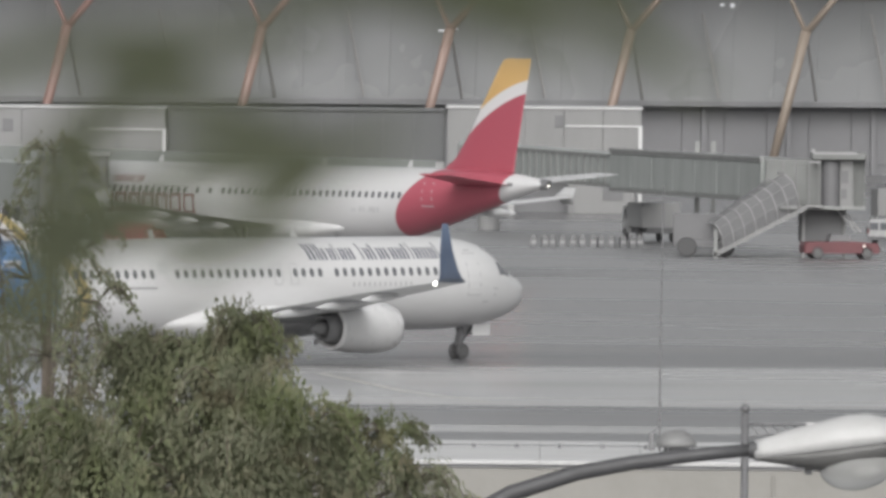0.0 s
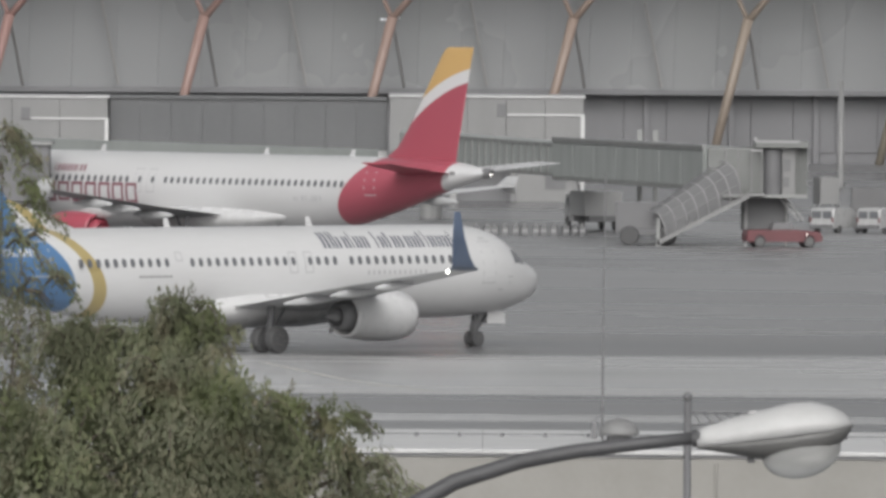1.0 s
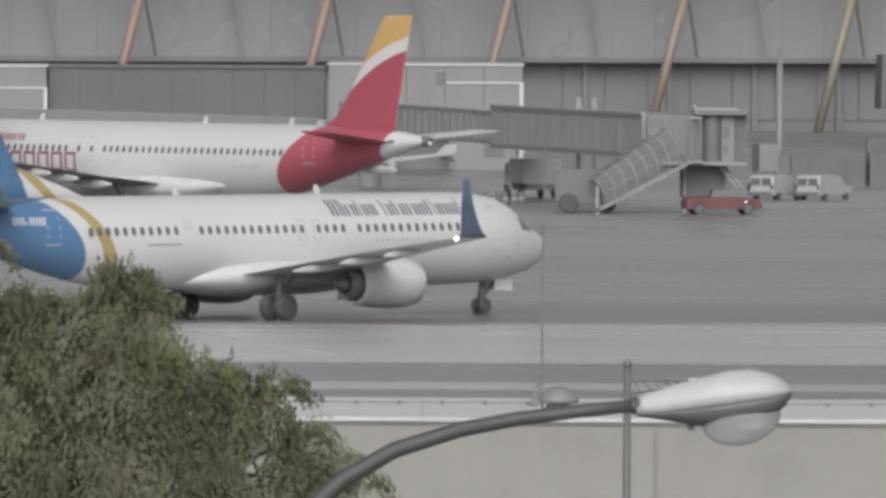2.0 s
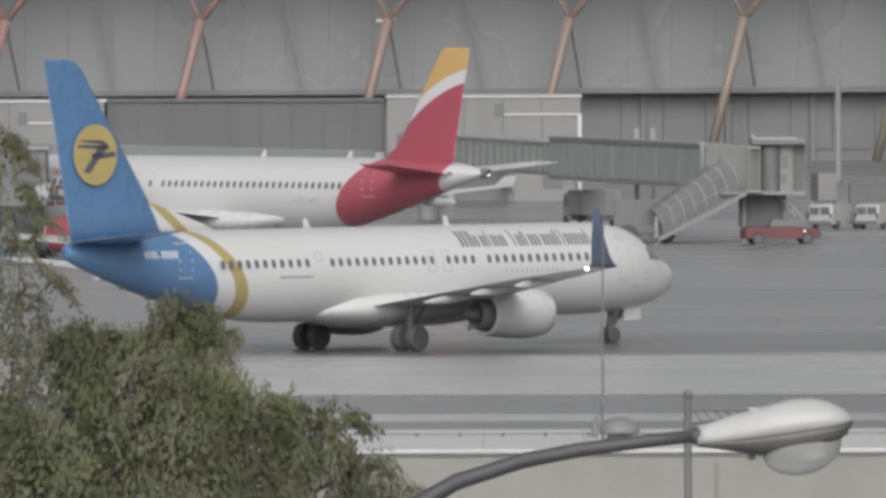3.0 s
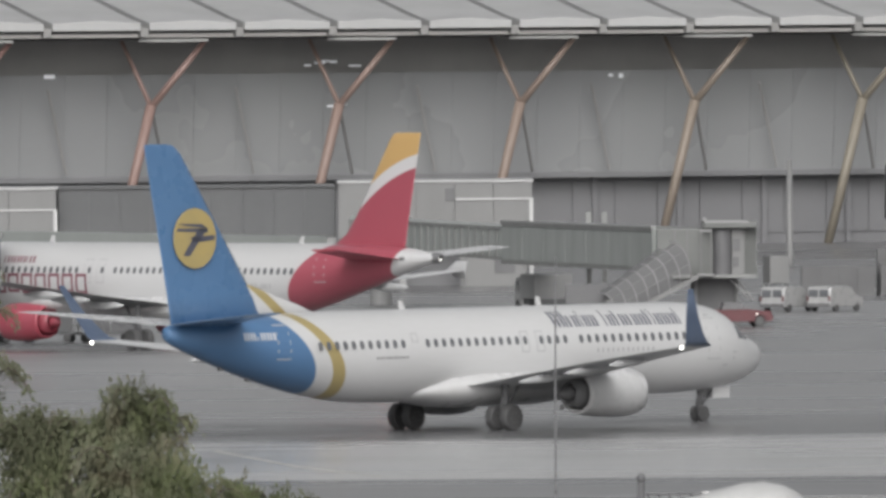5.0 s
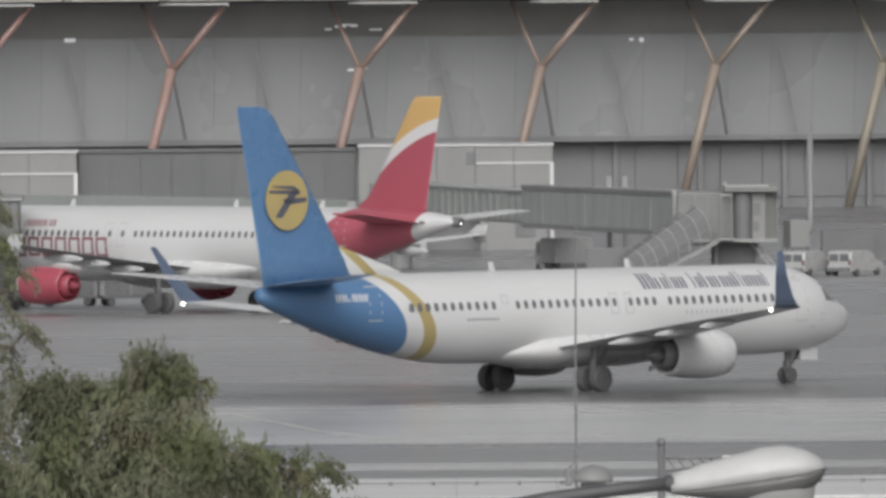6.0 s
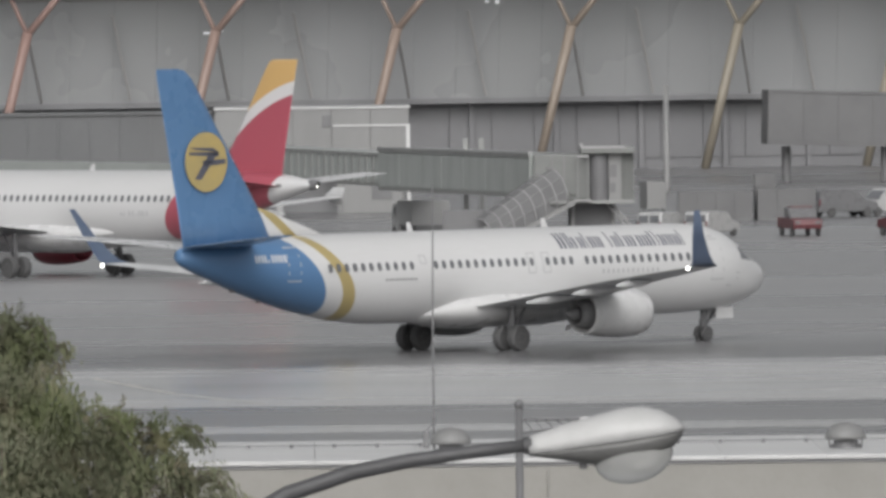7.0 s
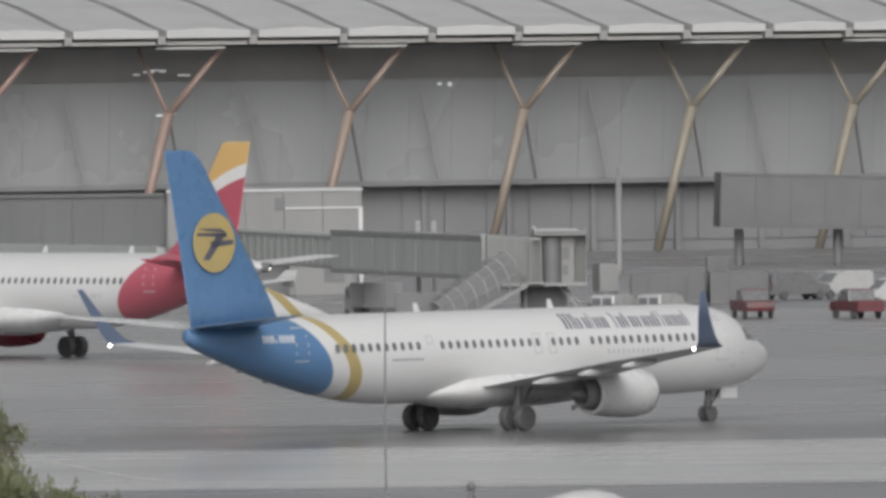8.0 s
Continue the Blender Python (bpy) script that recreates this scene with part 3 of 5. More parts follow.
    bmesh.ops.create_icosphere(tail, subdivisions=2, radius=0.028)
    bmesh.ops.transform(tail, matrix=pose(MAIN - 37.98, 0.1, 4.95), verts=tail.verts)
    part("tail_light", tail, M_LIGHT, a, "lit white tail light")
    return a


# ---- ground ----
M_ASPHALT = wet_ground("wet_asphalt", (0.215, 0.215, 0.22), (0.15, 0.15, 0.155), 0.02, 0.18, 0.32)
M_CONCRETE = wet_ground("wet_concrete", (0.50, 0.50, 0.50), (0.42, 0.42, 0.42), 0.03, 0.18, 0.3)
M_APRON = wet_ground("wet_apron", (0.275, 0.275, 0.28), (0.20, 0.20, 0.205), 0.02, 0.2, 0.34)


def sheet(name, x0, x1, y0, y1, z, mat, slope=0.0, label="", category=""):
    bm = bmesh.new()
    vs = [bm.verts.new(p) for p in ((x0, y0 + slope * x0, z), (x1, y0 + slope * x1, z), (x1, y1 + slope * x1, z), (x0, y1 + slope * x0, z))]
    bm.faces.new(vs)
    return tagged(part(name, bm, mat), label, category, kind="structure")


sheet("ground", -3500, 3500, -300, 4800, 0.0, M_ASPHALT, 0, "dark wet asphalt airfield ground reaching the horizon", "ground")
# apron ends at y 1000: darker asphalt beyond stands in for the terminal's reflection
sheet("apron", -300, 300, 690, 1000, 0.004, M_APRON, 0, "grey wet asphalt apron with puddles", "apron")


def wet_taxiway():
    """Pale concrete whose far side runs out, uneven and wet, into a dark rolled strip and then the apron's grey."""
    m, tree, bsdf = material("wet_taxiway", 0.26)
    sep = tree.nodes.new("ShaderNodeSeparateXYZ")
    tree.links.new(coords(tree), sep.inputs[0])
    slow = noise_fac(tree, 0.05, 0.3, 0.7, coords(tree, (0.3, 1, 1)))
    fine = noise_fac(tree, 0.4, 0.3, 0.7, coords(tree, (0.15, 1, 1)))
    away = mathn(tree, "SUBTRACT", sep.outputs[1], mathn(tree, "MULTIPLY", sep.outputs[0], 0.15))
    away = mathn(tree, "ADD", away, mathn(tree, "ADD", mathn(tree, "MULTIPLY", slow, 9.0), mathn(tree, "MULTIPLY", fine, 4.0)))
    pale = mix(tree, slow, (0.50, 0.50, 0.50), (0.41, 0.41, 0.41))
    dark = mix(tree, fine, (0.19, 0.19, 0.195), (0.135, 0.135, 0.14))
    grey = mix(tree, slow, (0.275, 0.275, 0.28), (0.21, 0.21, 0.215))
    c = mix(tree, step(tree, away, 668.0, 5.0), pale, dark)
    c = mix(tree, step(tree, away, 697.0, 12.0), c, grey)
    streaks = noise_fac(tree, 0.9, 0.45, 0.8, coords(tree, (0.03, 1, 1)))
    c = mix(tree, mathn(tree, "MULTIPLY", streaks, 0.3), c, (0.2, 0.2, 0.2))
    tree.links.new(c, bsdf.inputs["Base Color"])
    tree.links.new(mathn(tree, "MULTIPLY_ADD", slow, -0.12, 0.31), bsdf.inputs["Roughness"])
    bsdf.inputs["Specular IOR Level"].default_value = 0.4
    bump(tree, bsdf, noise_fac(tree, 3.0, 0.3, 0.7), 0.08, 0.01)
    return m


sheet("pavement", -90, 100, 601.5, 740, 0.008, wet_taxiway(), 0.0, "pale wet concrete taxiway running out into dark asphalt", "taxiway")
sheet("pavement", -60, 70, 567, 576.5, 0.004, M_CONCRETE, 0.0, "pale wet concrete strip beside the taxiway", "taxiway")

M_MARK = worn("worn_marking", (0.55, 0.54, 0.50), (0.38, 0.38, 0.37), 0.4, size=0.5, amount=0.9, relief=0)


def marking(x0, y0, x1, y1, w):
    """A painted guide line, worn and wet."""
    d = Vector((x1 - x0, y1 - y0, 0)).normalized()
    n = Vector((-d.y, d.x, 0)) * w / 2
    bm = bmesh.new()
    vs = [bm.verts.new((p[0] + s * n.x, p[1] + s * n.y, 0.013)) for p, s in (((x0, y0), -1), ((x1, y1), -1), ((x1, y1), 1), ((x0, y0), 1))]
    bm.faces.new(vs)
    return tagged(part("guide_line", bm, M_MARK), "worn pale guide line painted on the taxiway", "road marking", kind="structure")


marking(-9.0, 647.0, -5.5, 622.0, 0.35)
marking(-5.5, 622.0, -2.0, 606.0, 0.35)
marking(12.0, 702.0, 60.0, 757.0, 0.3)

# ---- the terminal ----
M_ROOF = worn("roof_metal", (0.43, 0.43, 0.43), (0.35, 0.35, 0.35), 0.4, size=0.15)
M_GLASS = worn("facade_glass", (0.265, 0.27, 0.275), (0.23, 0.235, 0.24), 0.3, size=0.06, amount=0.12, relief=0)
M_UNDER = worn("pale_soffit", (0.62, 0.60, 0.58), (0.53, 0.52, 0.50), 0.7, size=0.3)
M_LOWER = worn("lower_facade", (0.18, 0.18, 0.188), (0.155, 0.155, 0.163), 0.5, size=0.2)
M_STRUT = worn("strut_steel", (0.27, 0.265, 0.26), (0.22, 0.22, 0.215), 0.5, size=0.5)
M_BEAM = worn("beam_steel", (0.45, 0.45, 0.44), (0.35, 0.35, 0.34), 0.5, size=0.5)
M_SKYLIGHT = glow("lantern_glow", (0.95, 0.96, 1.0), 0.1)
T_Y, T_SLOPE, BAY = 1276.0, 0.30, 14.45
T_POSE = Matrix.Translation((6.84, T_Y, 0)) @ pose(0, 0, 0, 0, 0, math.degrees(math.atan(T_SLOPE)))


def bend(x):
    """The bays close up slightly along the front."""
    u = max((x - 16.0) / 30.0, -2.1)
    return x + 0.5 - 1.0 * u * u


def terminal():
    t = thing("terminal_building", "long grey terminal with wavy metal roof, glass front and coloured pylons", "terminal", kind="structure", m=T_POSE)
    x0, x1 = -6 * BAY, 6 * BAY
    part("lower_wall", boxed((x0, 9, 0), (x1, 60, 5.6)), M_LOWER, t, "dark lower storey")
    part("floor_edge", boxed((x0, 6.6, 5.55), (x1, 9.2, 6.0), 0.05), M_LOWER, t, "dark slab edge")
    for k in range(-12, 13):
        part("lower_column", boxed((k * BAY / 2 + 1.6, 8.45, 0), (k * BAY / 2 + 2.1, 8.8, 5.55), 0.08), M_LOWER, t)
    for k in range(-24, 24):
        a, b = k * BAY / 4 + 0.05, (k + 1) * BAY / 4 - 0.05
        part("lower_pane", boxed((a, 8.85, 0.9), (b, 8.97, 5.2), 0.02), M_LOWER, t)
    # leaning glass front
    for k in range(-24, 24):
        a, b = k * BAY / 4 + 0.009, (k + 1) * BAY / 4 - 0.009
        for r in range(3):
            z0, z1 = 6.0 + r * 2.74, 6.0 + (r + 1) * 2.74 - 0.012
            y0, y1 = 7.0 - 0.12 * (z0 - 6.0), 7.0 - 0.12 * (z1 - 6.0)
            bm = rings([[(a, y0, z0), (b, y0, z0), (b, y0 + 0.12, z0), (a, y0 + 0.12, z0)], [(a, y1, z1), (b, y1, z1), (b, y1 + 0.12, z1), (a, y1 + 0.12, z1)]])
            part("pane", bm, M_GLASS, t)
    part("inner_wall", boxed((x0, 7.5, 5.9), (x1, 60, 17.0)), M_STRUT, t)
    part("soffit", boxed((x0, -3.0, 17.2), (x1, 60, 17.5)), M_UNDER, t, "underside of the roof")
    # pale daylight from roof lanterns, put in as faintly glowing boxes before the glass
    rng = random.Random(4)
    for x, z, w in ((-1.06, 14.95, 0.3), (-1.02, 15.1, 0.25), (-0.97, 15.0, 0.2), (-1.12, 14.75, 0.2), (-0.86, 14.7, 0.35), (0.66, 13.7, 0.12), (0.72, 13.6, 0.12), (-2.62, 13.95, 0.3), (-0.92, 11.6, 0.25), (-0.98, 11.45, 0.2)):
        y = 7.0 - 0.12 * (z - 6.0)
        part("lantern_glow", boxed((x * BAY, y - 0.1, z), (x * BAY + w * 3, y - 0.02, z + 0.12 + 0.25 * rng.random()), 0.05), M_SKYLIGHT, t, "pale roof lantern glow")
    # roof bays
    half = BAY / 2
    for k in range(-12, 12):
        a, b = bend(k * half) - 1.2, bend((k + 1) * half) - 1.92
        loops = []
        for i in range(13):
            s = i / 12
            y = -4.0 + 36 * s
            z = 17.75 + 3.0 * math.sin(min(s * 1.9, 1.57)) ** 1.2
            loops.append([(a, y, z), (b, y, z), (b, y, z + 0.6), ((a + b) / 2, y, z + 0.8), (a, y, z + 0.6)])
        part("roof_bay", rings(loops), M_ROOF, t, "pale metal roof bay", False)
        part("gutter", boxed((b + 0.04, -3.8, 17.2), (b + 0.68, 30, 17.95), 0.05), M_STRUT, t)
    return t


def pylon(k, col):
    m = worn("pylon_paint", col, tuple(c * 0.8 for c in col), 0.5, size=0.6)
    p = thing("pylon", "leaning Y-shaped painted steel pylon carrying the terminal roof", "pylon", "roof pylons", T_POSE @ pose(bend(k * BAY), 0, 0))
    leg = bmesh.new()
    rod(leg, (-2.75, 1.0, 0), (0, 0, 11.75), 0.36, 0.42, 16)
    part("leg", leg, m, p, "", True)
    for x, y, r in ((4.15, -1.3, 0.3), (-1.7, 2.6, 0.2)):
        arm = bmesh.new()
        rod(arm, (0, 0, 11.6), (x, y, 16.9), r, r * 0.75, 14)
        part("arm", arm, m, p, "", True)
    back = bmesh.new()
    rod(back, (0.2, 0.4, 11.2), (2.5, 5.0, 6.1), 0.12, 0.12, 10)
    part("rear_leg", back, M_STRUT, p, "thin grey rear leg")
    inner = bmesh.new()
    rod(inner, (-7.3, 4.6, 13.1), (-5.5, 5.8, 6.2), 0.11, 0.11, 10)
    part("inner_strut", inner, M_STRUT, p, "thin grey strut")
    part("tie_beam", boxed((-1.7, -2.8, 16.84), (4.0, -2.6, 17.04)), M_BEAM, p)


terminal()
for k in range(-5, 6):
    f = min(max((k + 3.5) / 5.5, 0), 1)
    pylon(k, (0.29 - 0.05 * f, 0.175 + 0.04 * f, 0.16 + 0.015 * f))

# ---- parked aircraft ----
A_X, A_Y, A_TURN = -13.3, 865.2, 132.5
parked_airliner()
WHEELS.clear()
jet = taxiing_airliner()

# ---- gate buildings and bridges ----
M_PANEL = worn("pale_panel", (0.32, 0.32, 0.32), (0.27, 0.27, 0.27), 0.5, size=0.4, stretch=(1, 1, 0.3))
M_CLAD = worn("grey_cladding", (0.205, 0.205, 0.205), (0.17, 0.17, 0.17), 0.5, size=0.4, stretch=(1, 1, 0.3))
M_TRIM = worn("white_trim", (0.52, 0.52, 0.52), (0.44, 0.44, 0.44), 0.4, size=1.0)
M_LINK = worn("link_glazing", (0.105, 0.108, 0.112), (0.085, 0.088, 0.092), 0.2, size=0.3, relief=0)
M_BRIDGE = worn("bridge_panel", (0.36, 0.38, 0.37), (0.28, 0.295, 0.285), 0.4, size=0.5, stretch=(1, 1, 0.4))
M_BRIDGE_FRAME = worn("bridge_frame", (0.245, 0.25, 0.245), (0.19, 0.19, 0.187), 0.5, size=0.8)
M_CABSKIN = worn("cab_skin", (0.165, 0.17, 0.166), (0.13, 0.135, 0.13), 0.5, size=0.8)
M_GALLERY = worn("dull_walkway_skin", (0.125, 0.125, 0.128), (0.10, 0.10, 0.103), 0.6, size=0.5)
M_DEEP = worn("deep_grey", (0.15, 0.15, 0.155), (0.115, 0.115, 0.12), 0.6, size=0.6)


def pier_block(x0, x1, y, top, split):
    """A panel-clad head building of a gate, with an open undercroft."""
    b = thing("gate_building", "grey panel-clad gate building with white trim and open undercroft", "gate building", "gate buildings", pose(x1, y, 0), "structure")
    w = x1 - x0
    n = 5
    for i in range(n):
        a, c = -w + i * w / n, -w + (i + 1) * w / n
        part("panel", boxed((a + 0.02, 0, 3.3), (c - 0.02, 0.15, top - 0.06), 0.02), M_CLAD, b)
    part("core", boxed((-w, 0.16, 3.2), (0, 14, top - 0.04)), M_CLAD, b)
    part("coping", boxed((-w - 0.1, -0.12, top - 0.04), (0.1, 14.1, top + 0.08), 0.02), M_TRIM, b, "white metal coping")
    part("trim_rail", boxed((-5.2, -0.1, split - 0.05), (0.06, 0.0, split + 0.07)), M_TRIM, b, "white trim rail")
    part("corner_post", boxed((-0.2, -0.12, 0), (0.06, 0.1, split)), M_TRIM, b, "white corner post")
    part("louvre", boxed((-5.9, -0.06, split - 0.1), (-5.3, 0.05, split + 0.75), 0.03), M_DEEP, b)
    part("louvre", boxed((-w * 0.68, -0.06, split - 0.2), (-w * 0.68 + 0.7, 0.05, split + 0.65), 0.03), M_DEEP, b)
    part("undercroft_wall", boxed((-w, 3.0, 0), (-0.3, 13, 3.2)), M_LOWER, b)
    for i in range(4):
        part("column", boxed((-w + i * w / 3.2, 0.2, 0), (-w + i * w / 3.2 + 0.45, 0.65, 3.25), 0.03), M_PANEL, b)
    part("service_room", boxed((-4.6, -3.0, 0), (-0.6, 2.5, 2.6), 0.04), M_CLAD, b)
    part("service_window", boxed((-2.6, -3.06, 0.9), (-1.2, -2.99, 1.95), 0.02), M_DEEP, b)
    return b


pier_block(-6.5, 6.7, 1079.5, 7.1, 5.9)
pier_block(-42.0, -25.7, 1079.5, 6.85, 5.4)
link = thing("glazed_link", "long dark glazed corridor between the gate buildings", "corridor", kind="structure", m=pose(-25.6, 1081, 0))
for i in range(9):
    part("glazing", boxed((i * 2.1 + 0.01, 0, 3.4), (i * 2.1 + 2.09, 0.1, 6.75)), M_LINK, link)
part("deck", boxed((0, -0.15, 2.9), (18.9, 5, 3.35)), M_PANEL, link)
part("roof", boxed((0, -0.2, 6.8), (18.9, 5, 7.0)), M_LINK, link)
part("backing", boxed((0, 0.3, 3.35), (18.9, 5, 6.8)), M_LOWER, link)
for i in range(4):
    part("column", boxed((1 + i * 5.2, 2, 0), (1.4 + i * 5.2, 2.4, 2.9)), M_PANEL, link)


def oriented(a, b):
    """A pose at a whose x axis runs towards b."""
    a, b = Vector(a), Vector(b)
    d = b - a
    return Matrix.Translation(a) @ d.to_track_quat("X", "Z").to_matrix().to_4x4(), d.length


def tunnel(parent, a, b, width, height, bays, name="tunnel", skin=None):
    skin = skin or M_BRIDGE
    m, L = oriented(a, b)
    t = part(name, boxed((0, -width / 2, 0), (L, width / 2, height), 0.04), skin, parent, "", False, m)
    for i in range(bays):
        x0, x1 = L * i / bays + 0.05, L * (i + 1) / bays - 0.05
        p = part("side_panel", boxed((x0, -width / 2 - 0.05, 0.25), (x1, -width / 2 + 0.02, height - 0.28), 0.015), skin, t)
    for z in (0.08, height - 0.1):
        part("chord", boxed((0, -width / 2 - 0.09, z - 0.1), (L, -width / 2 + 0.02, z + 0.12), 0.02), M_BRIDGE_FRAME if skin == M_BRIDGE else skin, t)
    return t


def jet_bridge_main():
    j = thing("jet_bridge", "grey-green telescopic passenger boarding bridge with outside stairs", "jet bridge", "jet bridges", pose(0, 0, 0))
    inner = tunnel(j, (-3.0, 1004, 3.45), (6.6, 962, 3.3), 2.5, 2.0, 22)
    for i in range(23):
        part("rib", boxed((i * 1.9, -1.36, 0.1), (i * 1.9 + 0.35, -1.24, 1.95), 0.02), M_BRIDGE_FRAME, inner)
    outer = tunnel(j, (5.6, 965, 3.12), (14.2, 921.5, 3.18), 3.0, 2.5, 7, "outer_tunnel")
    part("cable_tray", boxed((0, -1.62, 2.5), (44.3, -1.35, 2.62), 0.02), M_PANEL, outer, "pale tray along the roof edge")
    part("rotunda", lathe([(0, 1.9), (0.3, 2.0), (2.6, 2.0), (2.9, 1.8)], 20, "z"), M_BRIDGE, j, "", False, pose(-3.4, 1006, 2.8))
    part("rotunda_column", lathe([(0, 0.7), (2.8, 0.7)], 16, "z"), M_PANEL, j, "", False, pose(-3.4, 1006, 0))
    # cab: glazed vestibule, roller shutter, pale side and folding canopy
    cab = part("cab", boxed((12.9, 918.7, 3.0), (17.95, 923.5, 5.7), 0.08), M_CABSKIN, j, "dull grey cab with folding canopy")
    for x0, x1 in ((13.98, 14.62), (14.7, 15.34)):
        part("cab_window", boxed((x0, 918.6, 3.3), (x1, 918.72, 5.35), 0.03), M_CABSKIN, cab, "dull glass pane")
    for x in (13.94, 14.66, 15.43, 16.02):
        part("cab_post", boxed((x - 0.05, 917.3 if x > 15 else 918.55, 3.0), (x + 0.05, 917.45 if x > 15 else 918.7, 5.55), 0.02), M_CLAD, cab, "pale upright")
    part("frame_head", boxed((15.38, 917.3, 5.5), (16.07, 917.45, 5.62), 0.03), M_PANEL, cab, "pale upright")
    part("frame_sill", boxed((15.2, 917.2, 2.95), (16.2, 918.7, 3.06), 0.02), M_PANEL, cab, "pale upright")
    part("cab_door", boxed((15.5, 918.55, 3.1), (15.95, 918.7, 5.4), 0.02), M_CABSKIN, cab)
    shutter = part("roller_shutter", lathe([(2.98, 0.5), (3.0, 0.53), (5.62, 0.53), (5.66, 0.48)], 22, "z"), M_DEEP, cab, "dark roller shutter", False, pose(16.68, 918.5, 0))
    for i in range(12):
        part("slat", lathe([(3.1 + 0.21 * i, 0.535), (3.2 + 0.21 * i, 0.55), (3.26 + 0.21 * i, 0.535)], 22, "z"), M_DEEP, shutter)
    part("side_panel", boxed((17.22, 918.3, 2.98), (17.97, 918.7, 5.72), 0.04), M_CLAD, cab, "pale side panel")
    part("panel_window", boxed((17.3, 918.26, 4.35), (17.7, 918.31, 5.05), 0.02), M_DEEP, cab, "dark window")
    part("panel_window", boxed((17.3, 918.26, 3.45), (17.62, 918.31, 4.0), 0.02), M_DEEP, cab, "dark window")
    part("cab_roof", boxed((15.6, 917.6, 5.7), (18.75, 923.7, 6.08), 0.08), M_CABSKIN, cab)
    part("roof_rail", boxed((15.62, 917.55, 6.0), (18.2, 917.62, 6.14), 0.02), M_PANEL, cab)
    part("floodlight", boxed((15.55, 917.5, 6.1), (15.75, 917.7, 6.32), 0.03), M_PANEL, cab)
    can = bmesh.new()
    for i in range(5):
        box(can, (17.98 + i * 0.15, 918.5 + 0.05 * i, 2.85 + 0.02 * i), (18.1 + i * 0.15, 923.2, 6.0 - 0.03 * i), 0.02)
    part("canopy", can, M_CABSKIN, cab, "ribbed folding canopy")
    part("cab_floor", boxed((13.8, 917.9, 2.8), (18.7, 923.6, 3.0), 0.03), M_BRIDGE_FRAME, cab)
    # lift frame, drive bogie and undergear
    for x in (9.3, 10.25):
        part("lift_post", boxed((x - 0.15, 952.9, 0.9), (x + 0.15, 953.2, 6.3), 0.03), M_BRIDGE_FRAME, j)
    part("wheel_beam", boxed((8.0, 918.6, 0.55), (11.0, 919.6, 1.0), 0.05), M_DEEP, j)
    for x in (8.4, 10.6):
        w = part("bogie_wheel", lathe([(-0.22, 0.3), (-0.22, 0.5), (-0.12, 0.56), (0.12, 0.56), (0.22, 0.5), (0.22, 0.3)], 20, "y"), M_TYRE, j, "", False, pose(x, 918.5, 0.56))
    part("equipment_box", boxed((7.6, 919.8, 0.6), (11.4, 921.2, 2.5), 0.05), M_DEEP, j, "dark equipment housing")
    part("undergear", boxed((14.9, 920.0, 0.9), (17.6, 922.6, 2.8), 0.1), M_DEEP, j, "dark machinery under the cab")
    for x in (15.15, 17.5):
        leg = bmesh.new()
        rod(leg, (x, 919.6, 0), (x, 919.6, 2.85), 0.11, seg=10)
        part("support_leg", leg, M_PANEL if x < 16 else M_BRIDGE_FRAME, j)
    for x0, x1 in ((17.4, 18.5), (17.1, 18.2)):
        bar = bmesh.new()
        rod(bar, (x0, 918.9, 2.8), (x1, 918.9, 1.5), 0.07, seg=8)
        part("brace", bar, M_PANEL, j)
    # stairs inside a ribbed cage
    top, bot = Vector((15.3, 917.6, 2.95)), Vector((10.1, 917.6, 0.2))
    st = None
    for y in (916.9, 918.2):
        string = part("stair_string", rings([[(top.x, q, top.z + 0.12), (top.x, q, top.z - 0.14), (bot.x, q, bot.z - 0.14), (bot.x - 0.25, q, bot.z + 0.02)] for q in (y, y + 0.08)]), M_CLAD, j, "pale stair string")
        st = st or string
    for i in range(16):
        p = bot.lerp(top, (i + 0.5) / 16)
        part("stair_tread", boxed((p.x - 0.14, 916.98, p.z - 0.03), (p.x + 0.14, 918.2, p.z + 0.02)), M_BRIDGE_FRAME, st)
    rib_tops = []
    for i in range(8):
        p = bot.lerp(top, 0.08 + 0.84 * i / 7)
        h = 1.55 + 0.08 * i
        pts = [(p.x + dx * h, 916.94 + dy, p.z + dz * h) for dx, dy, dz in ((0.0, 0.0, 0.0), (-0.06, 0.0, 0.45), (-0.2, 0.05, 0.8), (-0.4, 0.3, 1.0), (-0.62, 0.9, 1.04))]
        part("cage_rib", tube(pts, 0.035, 6), M_PANEL, st, "pale cage rib", True)
        rib_tops.append(pts)
    for a, b in zip(rib_tops, rib_tops[1:]):
        web = rings([[Vector(p) + Vector((0, 1.25, 0)) for p in a], [Vector(p) + Vector((0, 1.25, 0)) for p in b]], closed=False, caps=False)
        ext = bmesh.ops.extrude_face_region(web, geom=web.faces[:])
        for v in ext["geom"]:
            if isinstance(v, bmesh.types.BMVert):
                v.co.y += 0.03
        bmesh.ops.recalc_face_normals(web, faces=web.faces)
        part("cage_screen", web, M_DEEP, st, "dull perforated screen")
    for k in (1, 2, 3):
        part("cage_rail", tube([p[k] for p in rib_tops], 0.02, 6), M_BRIDGE_FRAME, st, "", True)
    part("bottom_post", boxed((9.95, 916.9, 0.0), (10.15, 917.1, 1.6), 0.02), M_BRIDGE_FRAME, j)
    return j


